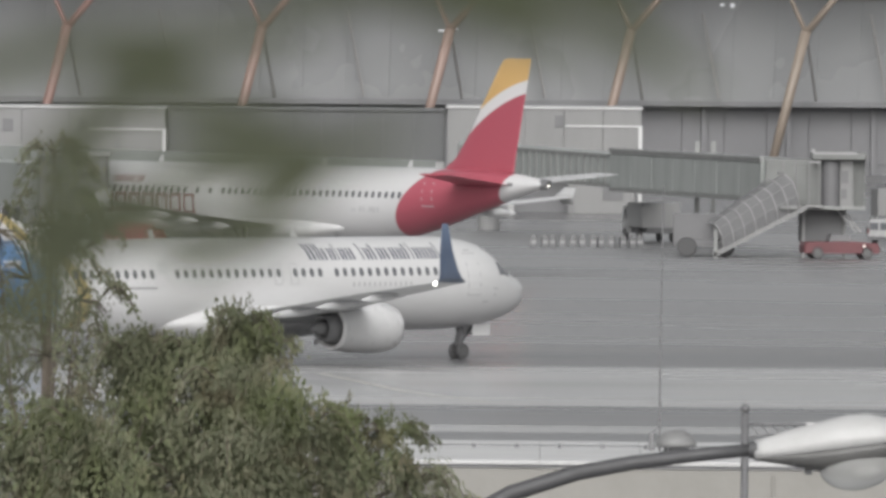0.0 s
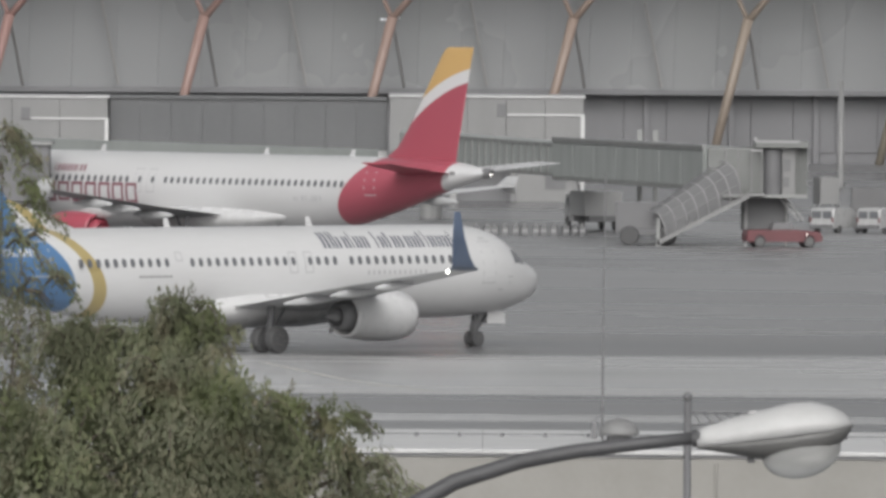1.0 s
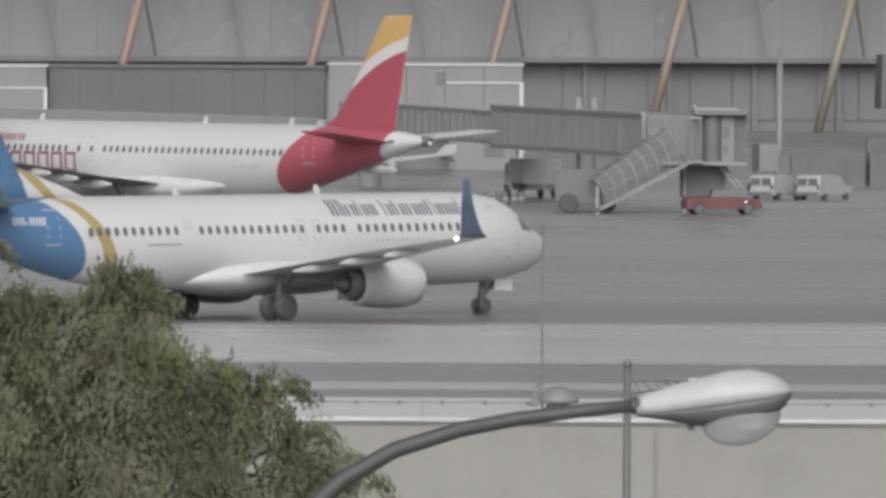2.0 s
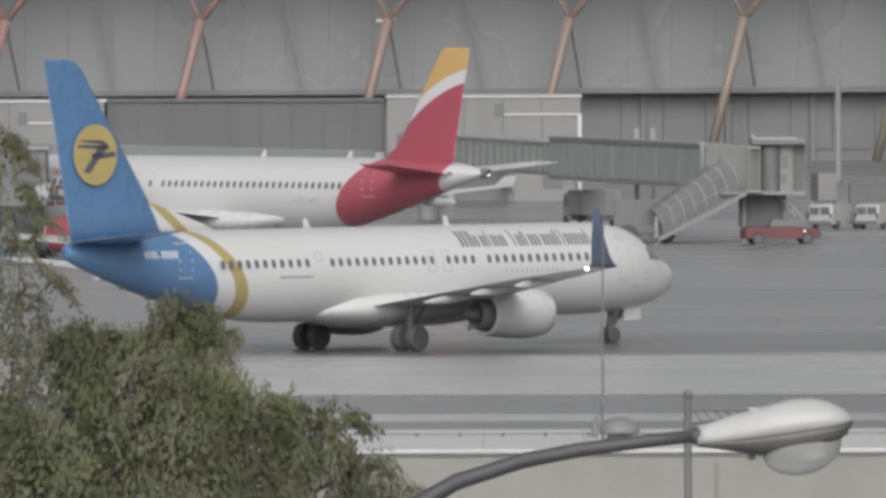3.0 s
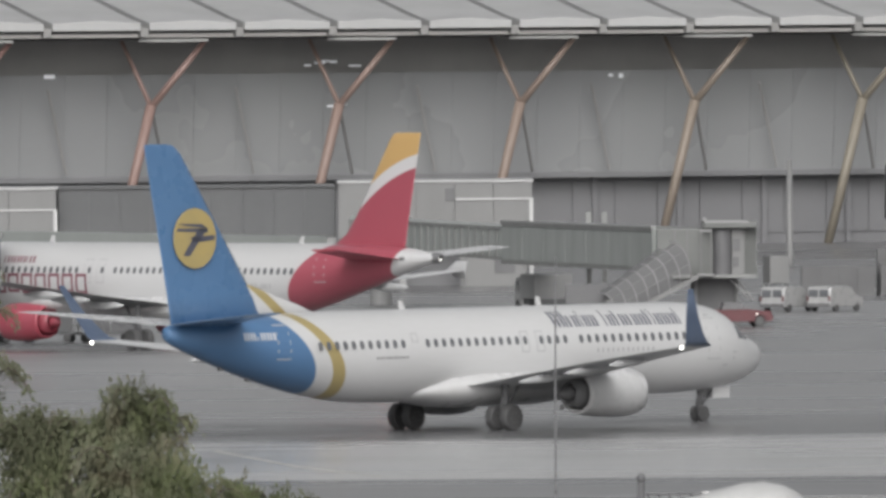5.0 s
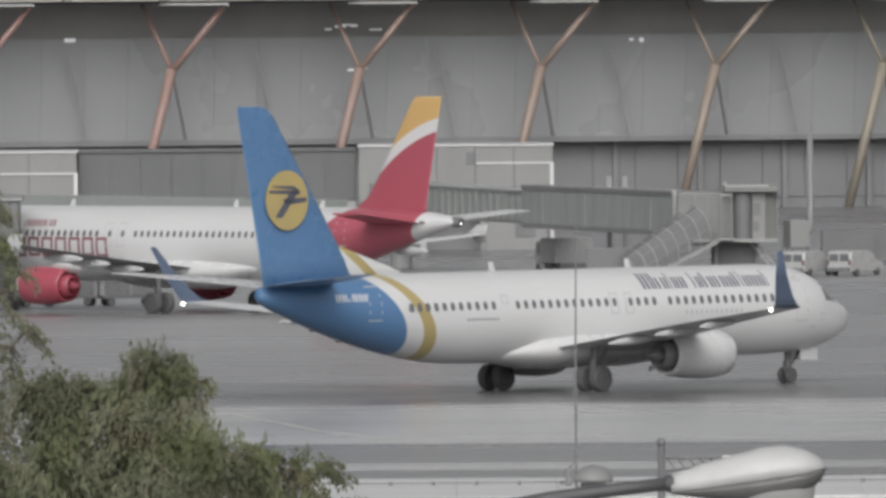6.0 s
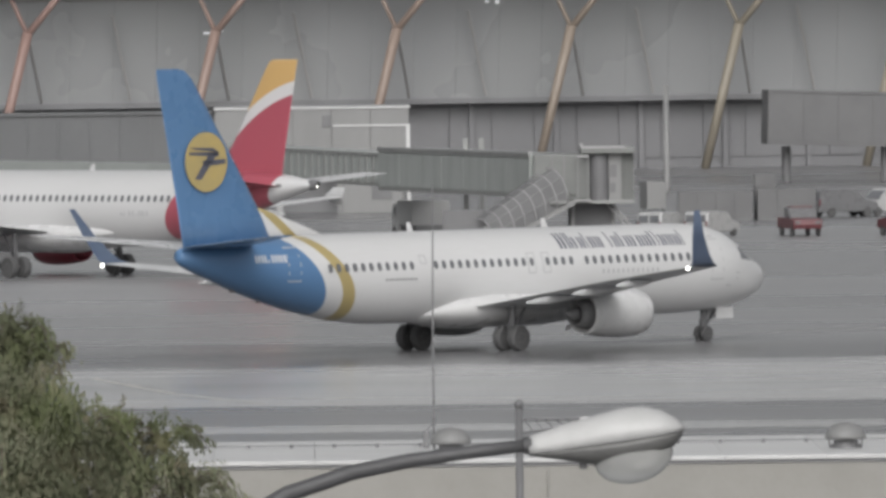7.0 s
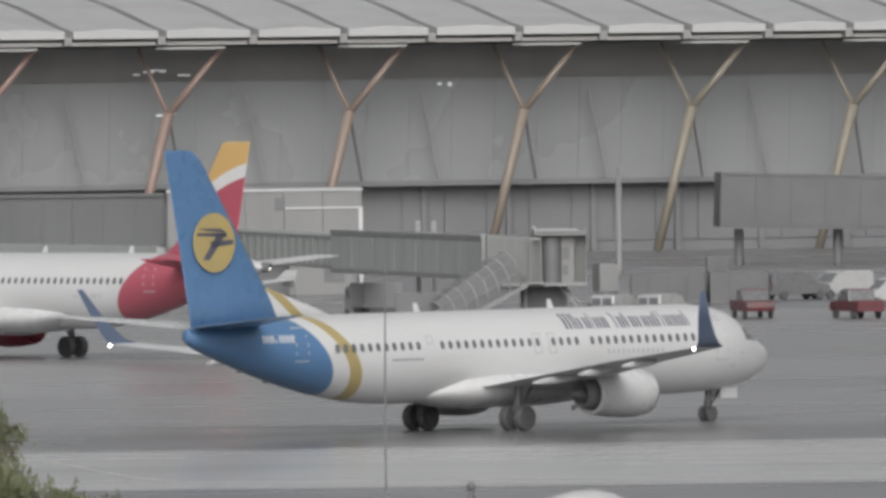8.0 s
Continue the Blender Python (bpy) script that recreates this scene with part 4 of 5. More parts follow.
def jet_bridge_far():
    j = thing("jet_bridge", "grey boarding bridge with dark cab at the parked airliner", "jet bridge", "jet bridges")
    tunnel(j, (-26.2, 872.5, 3.1), (-47.0, 955, 3.0), 2.8, 2.5, 10)
    part("cab", boxed((-27.6, 869.5, 3.0), (-23.9, 873.5, 6.15), 0.1), M_DEEP, j, "dark cab")
    part("cab_roof", boxed((-27.8, 869.3, 6.1), (-23.7, 873.7, 6.3), 0.04), M_BRIDGE_FRAME, j)
    part("drive_column", boxed((-30.2, 886, 0), (-29.2, 887, 3.0), 0.05), M_BRIDGE_FRAME, j)
    part("rotunda_column", lathe([(0, 0.7), (3.0, 0.7)], 16, "z"), M_PANEL, j, "", False, pose(-47.0, 955, 0))
    w = thing("boarding_walkway", "grey sloping enclosed walkway behind the parked airliner", "walkway", "jet bridges")
    tunnel(w, (-8.0, 1002, 1.9), (-36.0, 950, 3.3), 2.8, 2.5, 12)
    for x, y in ((-8.0, 1002), (-22.0, 976), (-36.0, 950)):
        part("support", lathe([(0, 0.4), (2.4, 0.4)], 14, "z"), M_PANEL, w, "", False, pose(x, y, 0))


jet_bridge_main()
jet_bridge_far()

gallery = thing("boarding_walkway", "grey raised walkway before the terminal's dark lower storey", "walkway", "jet bridges")
tunnel(gallery, (34.3, 1200, 2.95), (66.0, 1203, 1.9), 4.0, 4.1, 12, skin=M_GALLERY)
for x in (36.0, 43.5, 51.0, 58.5):
    part("support", lathe([(0, 0.35), (2.7, 0.35)], 14, "z"), M_DEEP, gallery, "", False, pose(x, 1201, 0))
column = thing("light_column", "tall plain grey apron light column", "light column", m=pose(25.8, 1150, 0))
part("shaft", lathe([(0, 0.3), (0.4, 0.26), (7.9, 0.2)], 16, "z"), M_CLAD, column, "", True)
part("base_plate", boxed((-0.45, -0.45, 0), (0.45, 0.45, 0.12), 0.02), M_DEEP, column)

# ---- apron vehicles ----
M_CARWHITE = worn("car_white", (0.42, 0.42, 0.42), (0.35, 0.35, 0.35), 0.3, size=1.5, coat=0.3, relief=0)
M_CARRED = worn("car_red", (0.125, 0.038, 0.044), (0.095, 0.036, 0.04), 0.4, size=1.5, relief=0)
M_CARDARK = worn("car_dark", (0.16, 0.16, 0.165), (0.12, 0.12, 0.125), 0.3, size=1.5, relief=0)
M_HEAD = glow("vehicle_lamp", (1.0, 0.96, 0.88), 2.5)
M_HUB = worn("wheel_cover", (0.11, 0.11, 0.11), (0.09, 0.09, 0.09), 0.4, size=3.0, relief=0)


def extruded(profile, half, inset=0.12, waist=0.95):
    """A body from a side profile (x, z), drawn in above the waist."""
    def ring(y, k):
        return [(x, y * (1 if z <= waist else 1 - k * (z - waist)), z) for x, z in profile]
    c = (sum(p[0] for p in profile) / len(profile), sum(p[1] for p in profile) / len(profile))
    def shrunk(y):
        return [(c[0] + (x - c[0]) * 0.97, y, c[1] + (z - c[1]) * 0.95) for x, z in profile]
    return rings([shrunk(-half), ring(-half + 0.05, inset), ring(half - 0.05, inset), shrunk(half)])


def road_wheels(v, xs, half, r):
    for x in xs:
        for s in (-1, 1):
            w = part("wheel", lathe([(-0.1, r * 0.6), (-0.1, r * 0.93), (-0.05, r), (0.05, r), (0.1, r * 0.93), (0.1, r * 0.6)], 20, "y"), M_TYRE, v, "", False, pose(x, s * (half - 0.1), r))
            part("hub", lathe([(-0.105, 0.02), (-0.105, r * 0.58), (0.105, r * 0.58), (0.105, 0.02)], 14, "y"), M_HUB, w)


def van(label, m, mat, group="apron vehicles", lit=False):
    v = thing("van", label, "van", group, m)
    half = 0.92
    part("body", extruded([(-2.2, 0.35), (2.15, 0.35), (2.25, 0.6), (2.15, 0.95), (1.25, 1.12), (0.65, 1.72), (0.2, 1.84), (-1.9, 1.84), (-2.15, 1.72), (-2.22, 0.9)], half), mat, v)
    part("windscreen", rings([[(1.28, y, 1.14), (0.72, y * 0.93, 1.68), (0.68, y * 0.93, 1.66), (1.2, y, 1.1)] for y in (-0.78, 0.78)]), M_PANE, v)
    for s in (-1, 1):
        y = s * (half - 0.05)
        for x0, x1 in ((-2.0, -1.15), (-1.05, -0.2), (-0.1, 0.75)):
            part("side_window", boxed((x0, y - 0.035, 1.12), (x1, y + 0.035, 1.62), 0.02), M_PANE, v)
        part("rear_window", boxed((-2.26, s * 0.42 - 0.34, 1.08), (-2.16, s * 0.42 + 0.34, 1.6), 0.02), M_PANE, v)
        part("tail_lamp", boxed((-2.27, s * 0.84 - 0.06, 0.8), (-2.15, s * 0.84 + 0.06, 1.15), 0.01), M_CARRED, v)
        part("headlight", boxed((2.1, s * 0.66 - 0.16, 0.68), (2.24, s * 0.66 + 0.16, 0.86), 0.03), M_HEAD if lit else M_HUB, v)
    part("bumper", boxed((-2.32, -0.88, 0.32), (-2.12, 0.88, 0.62), 0.05), M_CARDARK, v)
    road_wheels(v, (-1.35, 1.4), half, 0.32)
    return v


def pickup(label, m, mat):
    v = thing("pickup_truck", label, "pickup truck", "apron vehicles", m)
    half = 0.9
    part("body", extruded([(-2.5, 0.45), (2.4, 0.45), (2.5, 0.7), (2.4, 1.0), (1.3, 1.1), (-2.5, 1.1)], half), mat, v)
    part("cab", extruded([(1.25, 1.08), (0.6, 1.72), (-0.7, 1.74), (-0.85, 1.08)], half - 0.06, 0.15, 1.08), M_CARDARK, v, "dark cab glazing")
    part("roof", boxed((-0.7, -0.68, 1.72), (0.55, 0.68, 1.8), 0.03), mat, v)
    for s in (-1, 1):
        part("headlight", boxed((2.36, s * 0.64 - 0.16, 0.74), (2.5, s * 0.64 + 0.16, 0.92), 0.03), M_HUB, v)
    road_wheels(v, (-1.5, 1.6), half, 0.36)
    return v


van("white compact van parked on the apron, lamp lit", pose(21.5, 966, 0, 0, 0, 60) @ Matrix.Diagonal((0.9, 0.9, 0.84, 1)), M_CARWHITE, lit=True)
van("white compact van parked beside another van", pose(24.4, 966, 0, 0, 0, 58) @ Matrix.Diagonal((0.9, 0.9, 0.84, 1)), M_CARWHITE)
van("white delivery van at the far end of the apron", pose(39.8, 1004, 0, 0, 0, 200), M_CARWHITE)
van("dark grey van parked among service vehicles", pose(34.6, 1034, 0, 0, 0, 30), M_CARDARK)
van("white compact van behind the red trucks", pose(37.6, 1036, 0, 0, 0, 215), M_CARWHITE)
pickup("red pickup truck with a dark cab parked on the apron", pose(29.7, 965.0, 0, 0, 0, -80), M_CARRED)
pickup("red pickup truck with a dark cab near the parked vans", pose(35.9, 960.0, 0, 0, 0, 108), M_CARRED)


def tow_tractor(m):
    v = thing("tow_tractor", "low red aircraft tow tractor beside the boarding bridge", "tow tractor", "apron vehicles", m)
    half = 1.15
    part("chassis", extruded([(-2.6, 0.35), (2.5, 0.35), (2.6, 0.6), (2.45, 1.0), (0.9, 1.12), (-2.5, 1.08), (-2.62, 0.8)], half, 0.1, 1.3), M_CARRED, v)
    part("cab", extruded([(0.7, 1.1), (0.55, 1.55), (-0.7, 1.55), (-0.85, 1.1)], 0.7, 0.1, 1.1), M_CARDARK, v, "dark cab")
    part("bumper", boxed((2.4, -1.1, 0.4), (2.7, 1.1, 0.75), 0.05), M_CARDARK, v)
    part("work_lamp", boxed((1.45, -1.18, 0.78), (1.53, -1.12, 0.86), 0.01), M_HEAD, v)
    road_wheels(v, (-1.7, 1.7), half, 0.42)
    return v


tow_tractor(pose(17.2, 916, 0, 0, 0, 8) @ Matrix.Diagonal((0.85, 0.9, 0.92, 1)))


def box_truck(label, m, L, H, group="cargo units"):
    v = thing("box_truck", label, "truck", group, m)
    part("cargo_box", boxed((-L / 2, -1.2, 0.9), (L / 2 - 1.6, 1.2, H), 0.04), M_PANEL, v)
    part("chassis", boxed((-L / 2, -0.9, 0.55), (L / 2, 0.9, 0.9), 0.03), M_DEEP, v)
    part("cab", extruded([(L / 2 - 1.5, 0.5), (L / 2, 0.5), (L / 2 + 0.05, 1.3), (L / 2 - 0.3, 2.2), (L / 2 - 1.5, 2.25)], 1.1, 0.06, 1.4), M_CARWHITE, v)
    part("windscreen", boxed((L / 2 - 0.25, -0.95, 1.35), (L / 2 + 0.02, 0.95, 2.05), 0.03), M_PANE, v)
    for s in (-1, 1):
        part("side_window", boxed((L / 2 - 1.1, s * 1.06 - 0.04, 1.35), (L / 2 - 0.4, s * 1.06 + 0.04, 2.0), 0.02), M_PANE, v)
    road_wheels(v, (-L / 2 + 1.2, L / 2 - 0.7), 1.15, 0.42)
    return v


box_truck("small white box truck under the boarding bridge", pose(6.6, 968, 0, 0, 0, 105), 5.0, 2.4)
lift = thing("service_lift", "white service box raised on a scissor lift", "service lift", "cargo units", pose(21.2, 985, 0, 0, 0, 10))
part("box", boxed((-0.6, -1.2, 1.45), (0.6, 1.2, 3.15), 0.05), M_CLAD, lift, "white box")
part("base", boxed((-0.8, -1.6, 0.35), (0.8, 1.6, 0.7), 0.05), M_DEEP, lift)
for s in (-1, 1):
    r = bmesh.new()
    rod(r, (s * 0.6, -1.1, 0.7), (s * 0.6, 1.1, 1.45), 0.05, seg=6)
    rod(r, (s * 0.6, 1.1, 0.7), (s * 0.6, -1.1, 1.45), 0.05, seg=6)
    part("scissor_arm", r, M_BRIDGE_FRAME, lift)
road_wheels(lift, (-0.55, 0.55), 1.2, 0.3)


def container(label, x0, x1, y, h):
    c = thing("cargo_container", label, "container", "cargo units", pose(x0, y, 0))
    w = x1 - x0
    n = max(int(w / 1.2), 2)
    for i in range(n):
        part("side_panel", boxed((i * w / n + 0.02, -0.04, 0.12), ((i + 1) * w / n - 0.02, 0.02, h - 0.1), 0.015), M_GALLERY, c)
    part("shell", boxed((0, 0.03, 0.05), (w, 2.4, h), 0.03), M_GALLERY, c)
    part("base_frame", boxed((0, -0.06, 0.0), (w, 2.4, 0.12)), M_DEEP, c)


container("long grey cargo container standing on the apron", 23.7, 28.5, 1024, 1.95)
container("grey cargo container standing on the apron", 28.8, 32.6, 1024.3, 2.05)
container("small tall grey cargo container behind the others", 28.7, 30.1, 1027.5, 3.0)


def baggage_cart(m, label):
    """A curtained luggage trailer on small wheels with a tow bar."""
    c = thing("baggage_cart", label, "baggage cart", "ground equipment", m)
    part("deck", boxed((-1.6, -0.8, 0.42), (1.6, 0.8, 0.56), 0.02), M_DEEP, c)
    part("canopy", rings([[(x, -0.8, 1.75), (x, -0.6, 1.95), (x, 0.6, 1.95), (x, 0.8, 1.75)] for x in (-1.6, 1.6)]), M_CARDARK, c, "dark canopy")
    for x in (-1.56, 0.0, 1.56):
        for y in (-0.76, 0.76):
            part("post", boxed((x - 0.03, y - 0.03, 0.56), (x + 0.03, y + 0.03, 1.76)), M_BRIDGE_FRAME, c)
    for x in (-1.5, 0.06):
        part("curtain", boxed((x, -0.79, 0.6), (x + 1.44, -0.75, 1.74), 0.015), M_CARDARK, c, "dark side curtain")
    bar = bmesh.new()
    rod(bar, (1.6, 0, 0.45), (2.6, 0, 0.3), 0.04, seg=8)
    part("tow_bar", bar, M_DEEP, c)
    road_wheels(c, (-1.15, 1.15), 0.78, 0.24)
    return c


baggage_cart(pose(-25.2, 886.5, 0, 0, 0, 10), "dark curtained baggage cart under the parked airliner's wing")
baggage_cart(pose(-21.6, 887.5, 0, 0, 0, -8), "dark curtained baggage cart under the parked airliner's wing")
baggage_cart(pose(-18.3, 886.8, 0, 0, 0, 14), "dark curtained baggage cart near the parked airliner's gear")


def barrier():
    b = thing("barrier", "small dark plastic apron barrier with a white top", "barrier", "row of apron barriers", pose(-0.5, 945, 0))
    part("base", boxed((-0.2, -0.18, 0), (0.2, 0.18, 0.62), 0.04), M_DEEP, b)
    part("cap", boxed((-0.08, -0.08, 0.62), (0.08, 0.08, 0.76), 0.04), M_CLAD, b, "white cap")
    part("reflector", boxed((-0.16, -0.2, 0.22), (0.16, -0.17, 0.40), 0.01), M_PANEL, b, "white reflector band")
    return b


b0 = barrier()
for i in range(1, 12):
    copy_thing(b0, pose(-0.5 + i * 0.58 + random.uniform(-0.12, 0.12), 945 + 0.45 * i * 0.58, 0, 0, 0, random.uniform(-20, 20)))


# ---- low flat-roofed building in front of the taxiway ----
M_RENDER = worn("beige_render", (0.27, 0.262, 0.245), (0.215, 0.21, 0.195), 0.8, size=0.8, relief=0.15)
M_COPING = worn("coping_metal", (0.50, 0.50, 0.50), (0.38, 0.38, 0.38), 0.45, size=1.2, stretch=(0.4, 1, 1))
M_ROOFWHITE = worn("white_roof_sheet", (0.62, 0.62, 0.62), (0.48, 0.48, 0.48), 0.4, size=1.0, stretch=(0.3, 1, 1))
M_GALV = worn("galvanised", (0.16, 0.16, 0.165), (0.115, 0.115, 0.12), 0.5, 0.2, size=2.0)
M_LAMPLOW = worn("lamp_lower", (0.14, 0.14, 0.137), (0.11, 0.11, 0.107), 0.45, size=6.0)
low = thing("low_building", "low beige rendered building with a white flat roof", "building", kind="structure", m=pose(0, 309.1, 0))
part("wall", boxed((-40, 0.1, 0), (60, 0.4, 6.85)), M_RENDER, low, "beige rendered wall")
part("rear_wall", boxed((-40, 13.1, 0), (60, 13.4, 6.85)), M_RENDER, low)
for i in range(26):
    a = -22 + i * 2.0
    part("roof_sheet", boxed((a + 0.004, 0.12, 6.85), (a + 1.996, 13.4, 7.0), 0.01), M_ROOFWHITE, low)
    part("edge_flashing", boxed((a + 0.004, 0.02, 6.93), (a + 1.996, 0.13, 7.015), 0.012), M_COPING, low)
part("drip", boxed((-40, 0.05, 6.88), (60, 0.1, 6.92)), M_DEEP, low)
pipe = bmesh.new()
rod(pipe, (4.55, 0.06, 0), (4.55, 0.06, 6.75), 0.025)
part("downpipe", pipe, M_RENDER, low)
wire = thing("roof_cable", "thin dark cable on clips along the roof", "cable", m=pose(0, 317.7, 7.0))
r = bmesh.new()
rod(r, (-22, 0, 0.05), (30, 0, 0.05), 0.012, seg=6)
part("cable", r, M_DEEP, wire)
for i in range(60):
    part("clip", boxed((-22 + i * 0.86, -0.04, 0.0), (-21.93 + i * 0.86, 0.04, 0.08), 0.01), M_DEEP, wire)


def roof_vent(x):
    v = thing("roof_vent", "domed pale metal roof vent behind the parapet", "roof vent", "roof vents", pose(x, 313.4, 7.0 - 0.62))
    part("curb", lathe([(0.55, 0.3), (0.7, 0.3)], 20, "z"), M_GALV, v)
    part("dome", lathe([(0.8, 0.38), (0.84, 0.41), (0.92, 0.385), (1.02, 0.31), (1.1, 0.19), (1.14, 0.02)], 28, "z"), M_CLAD, v, "", True)
    part("throat", lathe([(0.66, 0.24), (0.78, 0.24)], 20, "z"), M_DEEP, v)
    for k in range(6):
        a = k * math.pi / 3
        r = bmesh.new()
        rod(r, (0.31 * math.cos(a), 0.31 * math.sin(a), 0.6), (0.33 * math.cos(a), 0.33 * math.sin(a), 0.8), 0.015, seg=6)
        part("bracket", r, M_GALV, v)
    return v


roof_vent(2.69)
roof_vent(10.5)
mast = thing("aerial_mast", "thin grey aerial mast clamped to the roof", "mast", m=pose(2.39, 317, 7.0))
r = bmesh.new()
rod(r, (0, 0, 0), (0, 0, 2.2), 0.026, 0.024)
rod(r, (0, 0, 2.2), (0.03, 0, 5.3), 0.02, 0.012)
part("pole", r, M_DEEP, mast)
part("base_clamp", boxed((-0.22, -0.1, 0.0), (-0.1, 0.1, 0.34), 0.03), M_GALV, mast)
part("collar", lathe([(0.55, 0.04), (0.62, 0.04)], 10, "z"), M_DEEP, mast)
brace = bmesh.new()
rod(brace, (-0.18, 0, 0.32), (0, 0, 0.5), 0.015, seg=6)
part("stay", brace, M_GALV, mast)

# ---- post with a lattice bracket ----
post = thing("sign_post", "grey steel post with ball top and lattice bracket", "post", m=pose(3.15, 244, 0))
r = bmesh.new()
rod(r, (0, 0, 0), (0, 0, 9.8), 0.075, 0.06, 14)
part("pole", r, M_GALV, post, "", True)
r = bmesh.new()
bmesh.ops.create_uvsphere(r, u_segments=14, v_segments=8, radius=0.075)
part("finial", r, M_GALV, post, "", True, pose(0, 0, 9.86))
for z in (9.63, 9.42):
    r = bmesh.new()
    rod(r, (0.05, 0, z), (1.25, 0, z + (0.0 if z > 9.5 else 0.18)), 0.02, seg=8)
    part("bracket_bar", r, M_GALV, post)
for i in range(7):
    r = bmesh.new()
    x = 0.08 + i * 0.16
    rod(r, (x, 0, 9.63), (x + 0.12, 0, 9.45 + 0.16 * (x / 1.2)), 0.012, seg=6)
    part("lattice_bar", r, M_GALV, post)

# ---- street lamp ----
M_LAMPHEAD = worn("lamp_shell", (0.47, 0.47, 0.47), (0.36, 0.36, 0.355), 0.4, size=6.0, relief=0.05)
M_ARM = worn("lamp_arm_paint", (0.07, 0.07, 0.074), (0.05, 0.05, 0.05), 0.55, size=8.0, stretch=(0.3, 1, 1))
mb, tb, bb = material("lamp_bowl", 0.12)
bb.inputs["Base Color"].default_value = (0.7, 0.7, 0.69, 1)
bb.inputs["Transmission Weight"].default_value = 0.65
bb.inputs["IOR"].default_value = 1.12
lamp = thing("street_lamp", "street lamp with pale shell, clear bowl and dark curved arm", "street lamp", m=pose(0, 85.05, 0))
part("post", tube([(-1.12, 0, 0), (-1.12, 0, 6), (-1.12, 0, 11.6), (-1.08, 0, 12.4), (-0.95, 0, 12.95), (-0.7, 0, 13.38), (-0.42, 0, 13.63), (-0.15, 0, 13.785), (0.2, 0, 13.897), (0.5, 0, 13.955), (0.85, 0, 14.0), (1.17, 0, 14.035)], [0.09, 0.075, 0.06, 0.056, 0.053, 0.05, 0.048, 0.045, 0.042, 0.039, 0.036, 0.034], 18), M_ARM, lamp, "dark painted curved arm", True)
XS = (1.15, 1.2, 1.35, 1.5, 1.65, 1.76, 1.86, 1.93, 1.97, 1.985)
TOP = (14.08, 14.095, 14.145, 14.185, 14.225, 14.232, 14.21, 14.175, 14.14, 14.115)
SEAM = (13.985, 13.992, 14.008, 14.03, 14.05, 14.066, 14.08, 14.095, 14.105, 14.112)
LOW = (13.975, 13.97, 13.948, 13.925, 13.925, 13.945, 13.975, 14.02, 14.07, 14.108)
HALF = (0.05, 0.062, 0.1, 0.135, 0.155, 0.16, 0.145, 0.11, 0.06, 0.012)
shell, under = [], []
for x, t, s, l, h in zip(XS, TOP, SEAM, LOW, HALF):
    shell.append([(x, h * math.cos(a), s + (t - s) * math.sin(a) ** 0.8 if math.sin(a) > 1e-6 else s) for a in (math.pi * k / 12 for k in range(13))])
    under.append([(x, 0.96 * h * math.cos(a), s - 0.003 + (s - l) * math.sin(a)) for a in (math.pi + math.pi * k / 12 for k in range(13))])
head = part("lamp_head", rings(shell), M_LAMPHEAD, lamp, "pale rounded lamp shell", True)
part("lower_housing", rings(under), M_LAMPLOW, head, "", True)
r = bmesh.new()
bmesh.ops.create_uvsphere(r, u_segments=28, v_segments=16, radius=1.0)
bmesh.ops.delete(r, geom=[v for v in r.verts if v.co.z > 0.25], context="VERTS")
part("bowl", r, mb, head, "clear glass bowl", True, pose(1.71, 0, 13.965, 0, -13, 0) @ Matrix.Diagonal((0.215, 0.13, 0.145, 1)))
r = bmesh.new()
bmesh.ops.create_uvsphere(r, u_segments=16, v_segments=10, radius=0.05)
part("reflector", r, M_LAMPHEAD, head, "", True, pose(1.76, 0, 13.93) @ Matrix.Diagonal((1.6, 1.0, 0.9, 1)))
part("hatch", boxed((1.425, -0.02, 14.165), (1.495, 0.02, 14.18), 0.005), M_LAMPHEAD, head)
part("latch", boxed((1.42, -0.015, 13.9), (1.46, 0.015, 13.94), 0.005), M_ARM, head)
part("collar", lathe([(1.12, 0.045), (1.165, 0.05)], 16), M_ARM, lamp, "", False, pose(0, 0, 14.03))


# ---- trees ----
def bark():
    return worn("bark", (0.12, 0.10, 0.08), (0.07, 0.06, 0.05), 0.9, size=5.0, stretch=(1, 1, 0.3), relief=0.5)


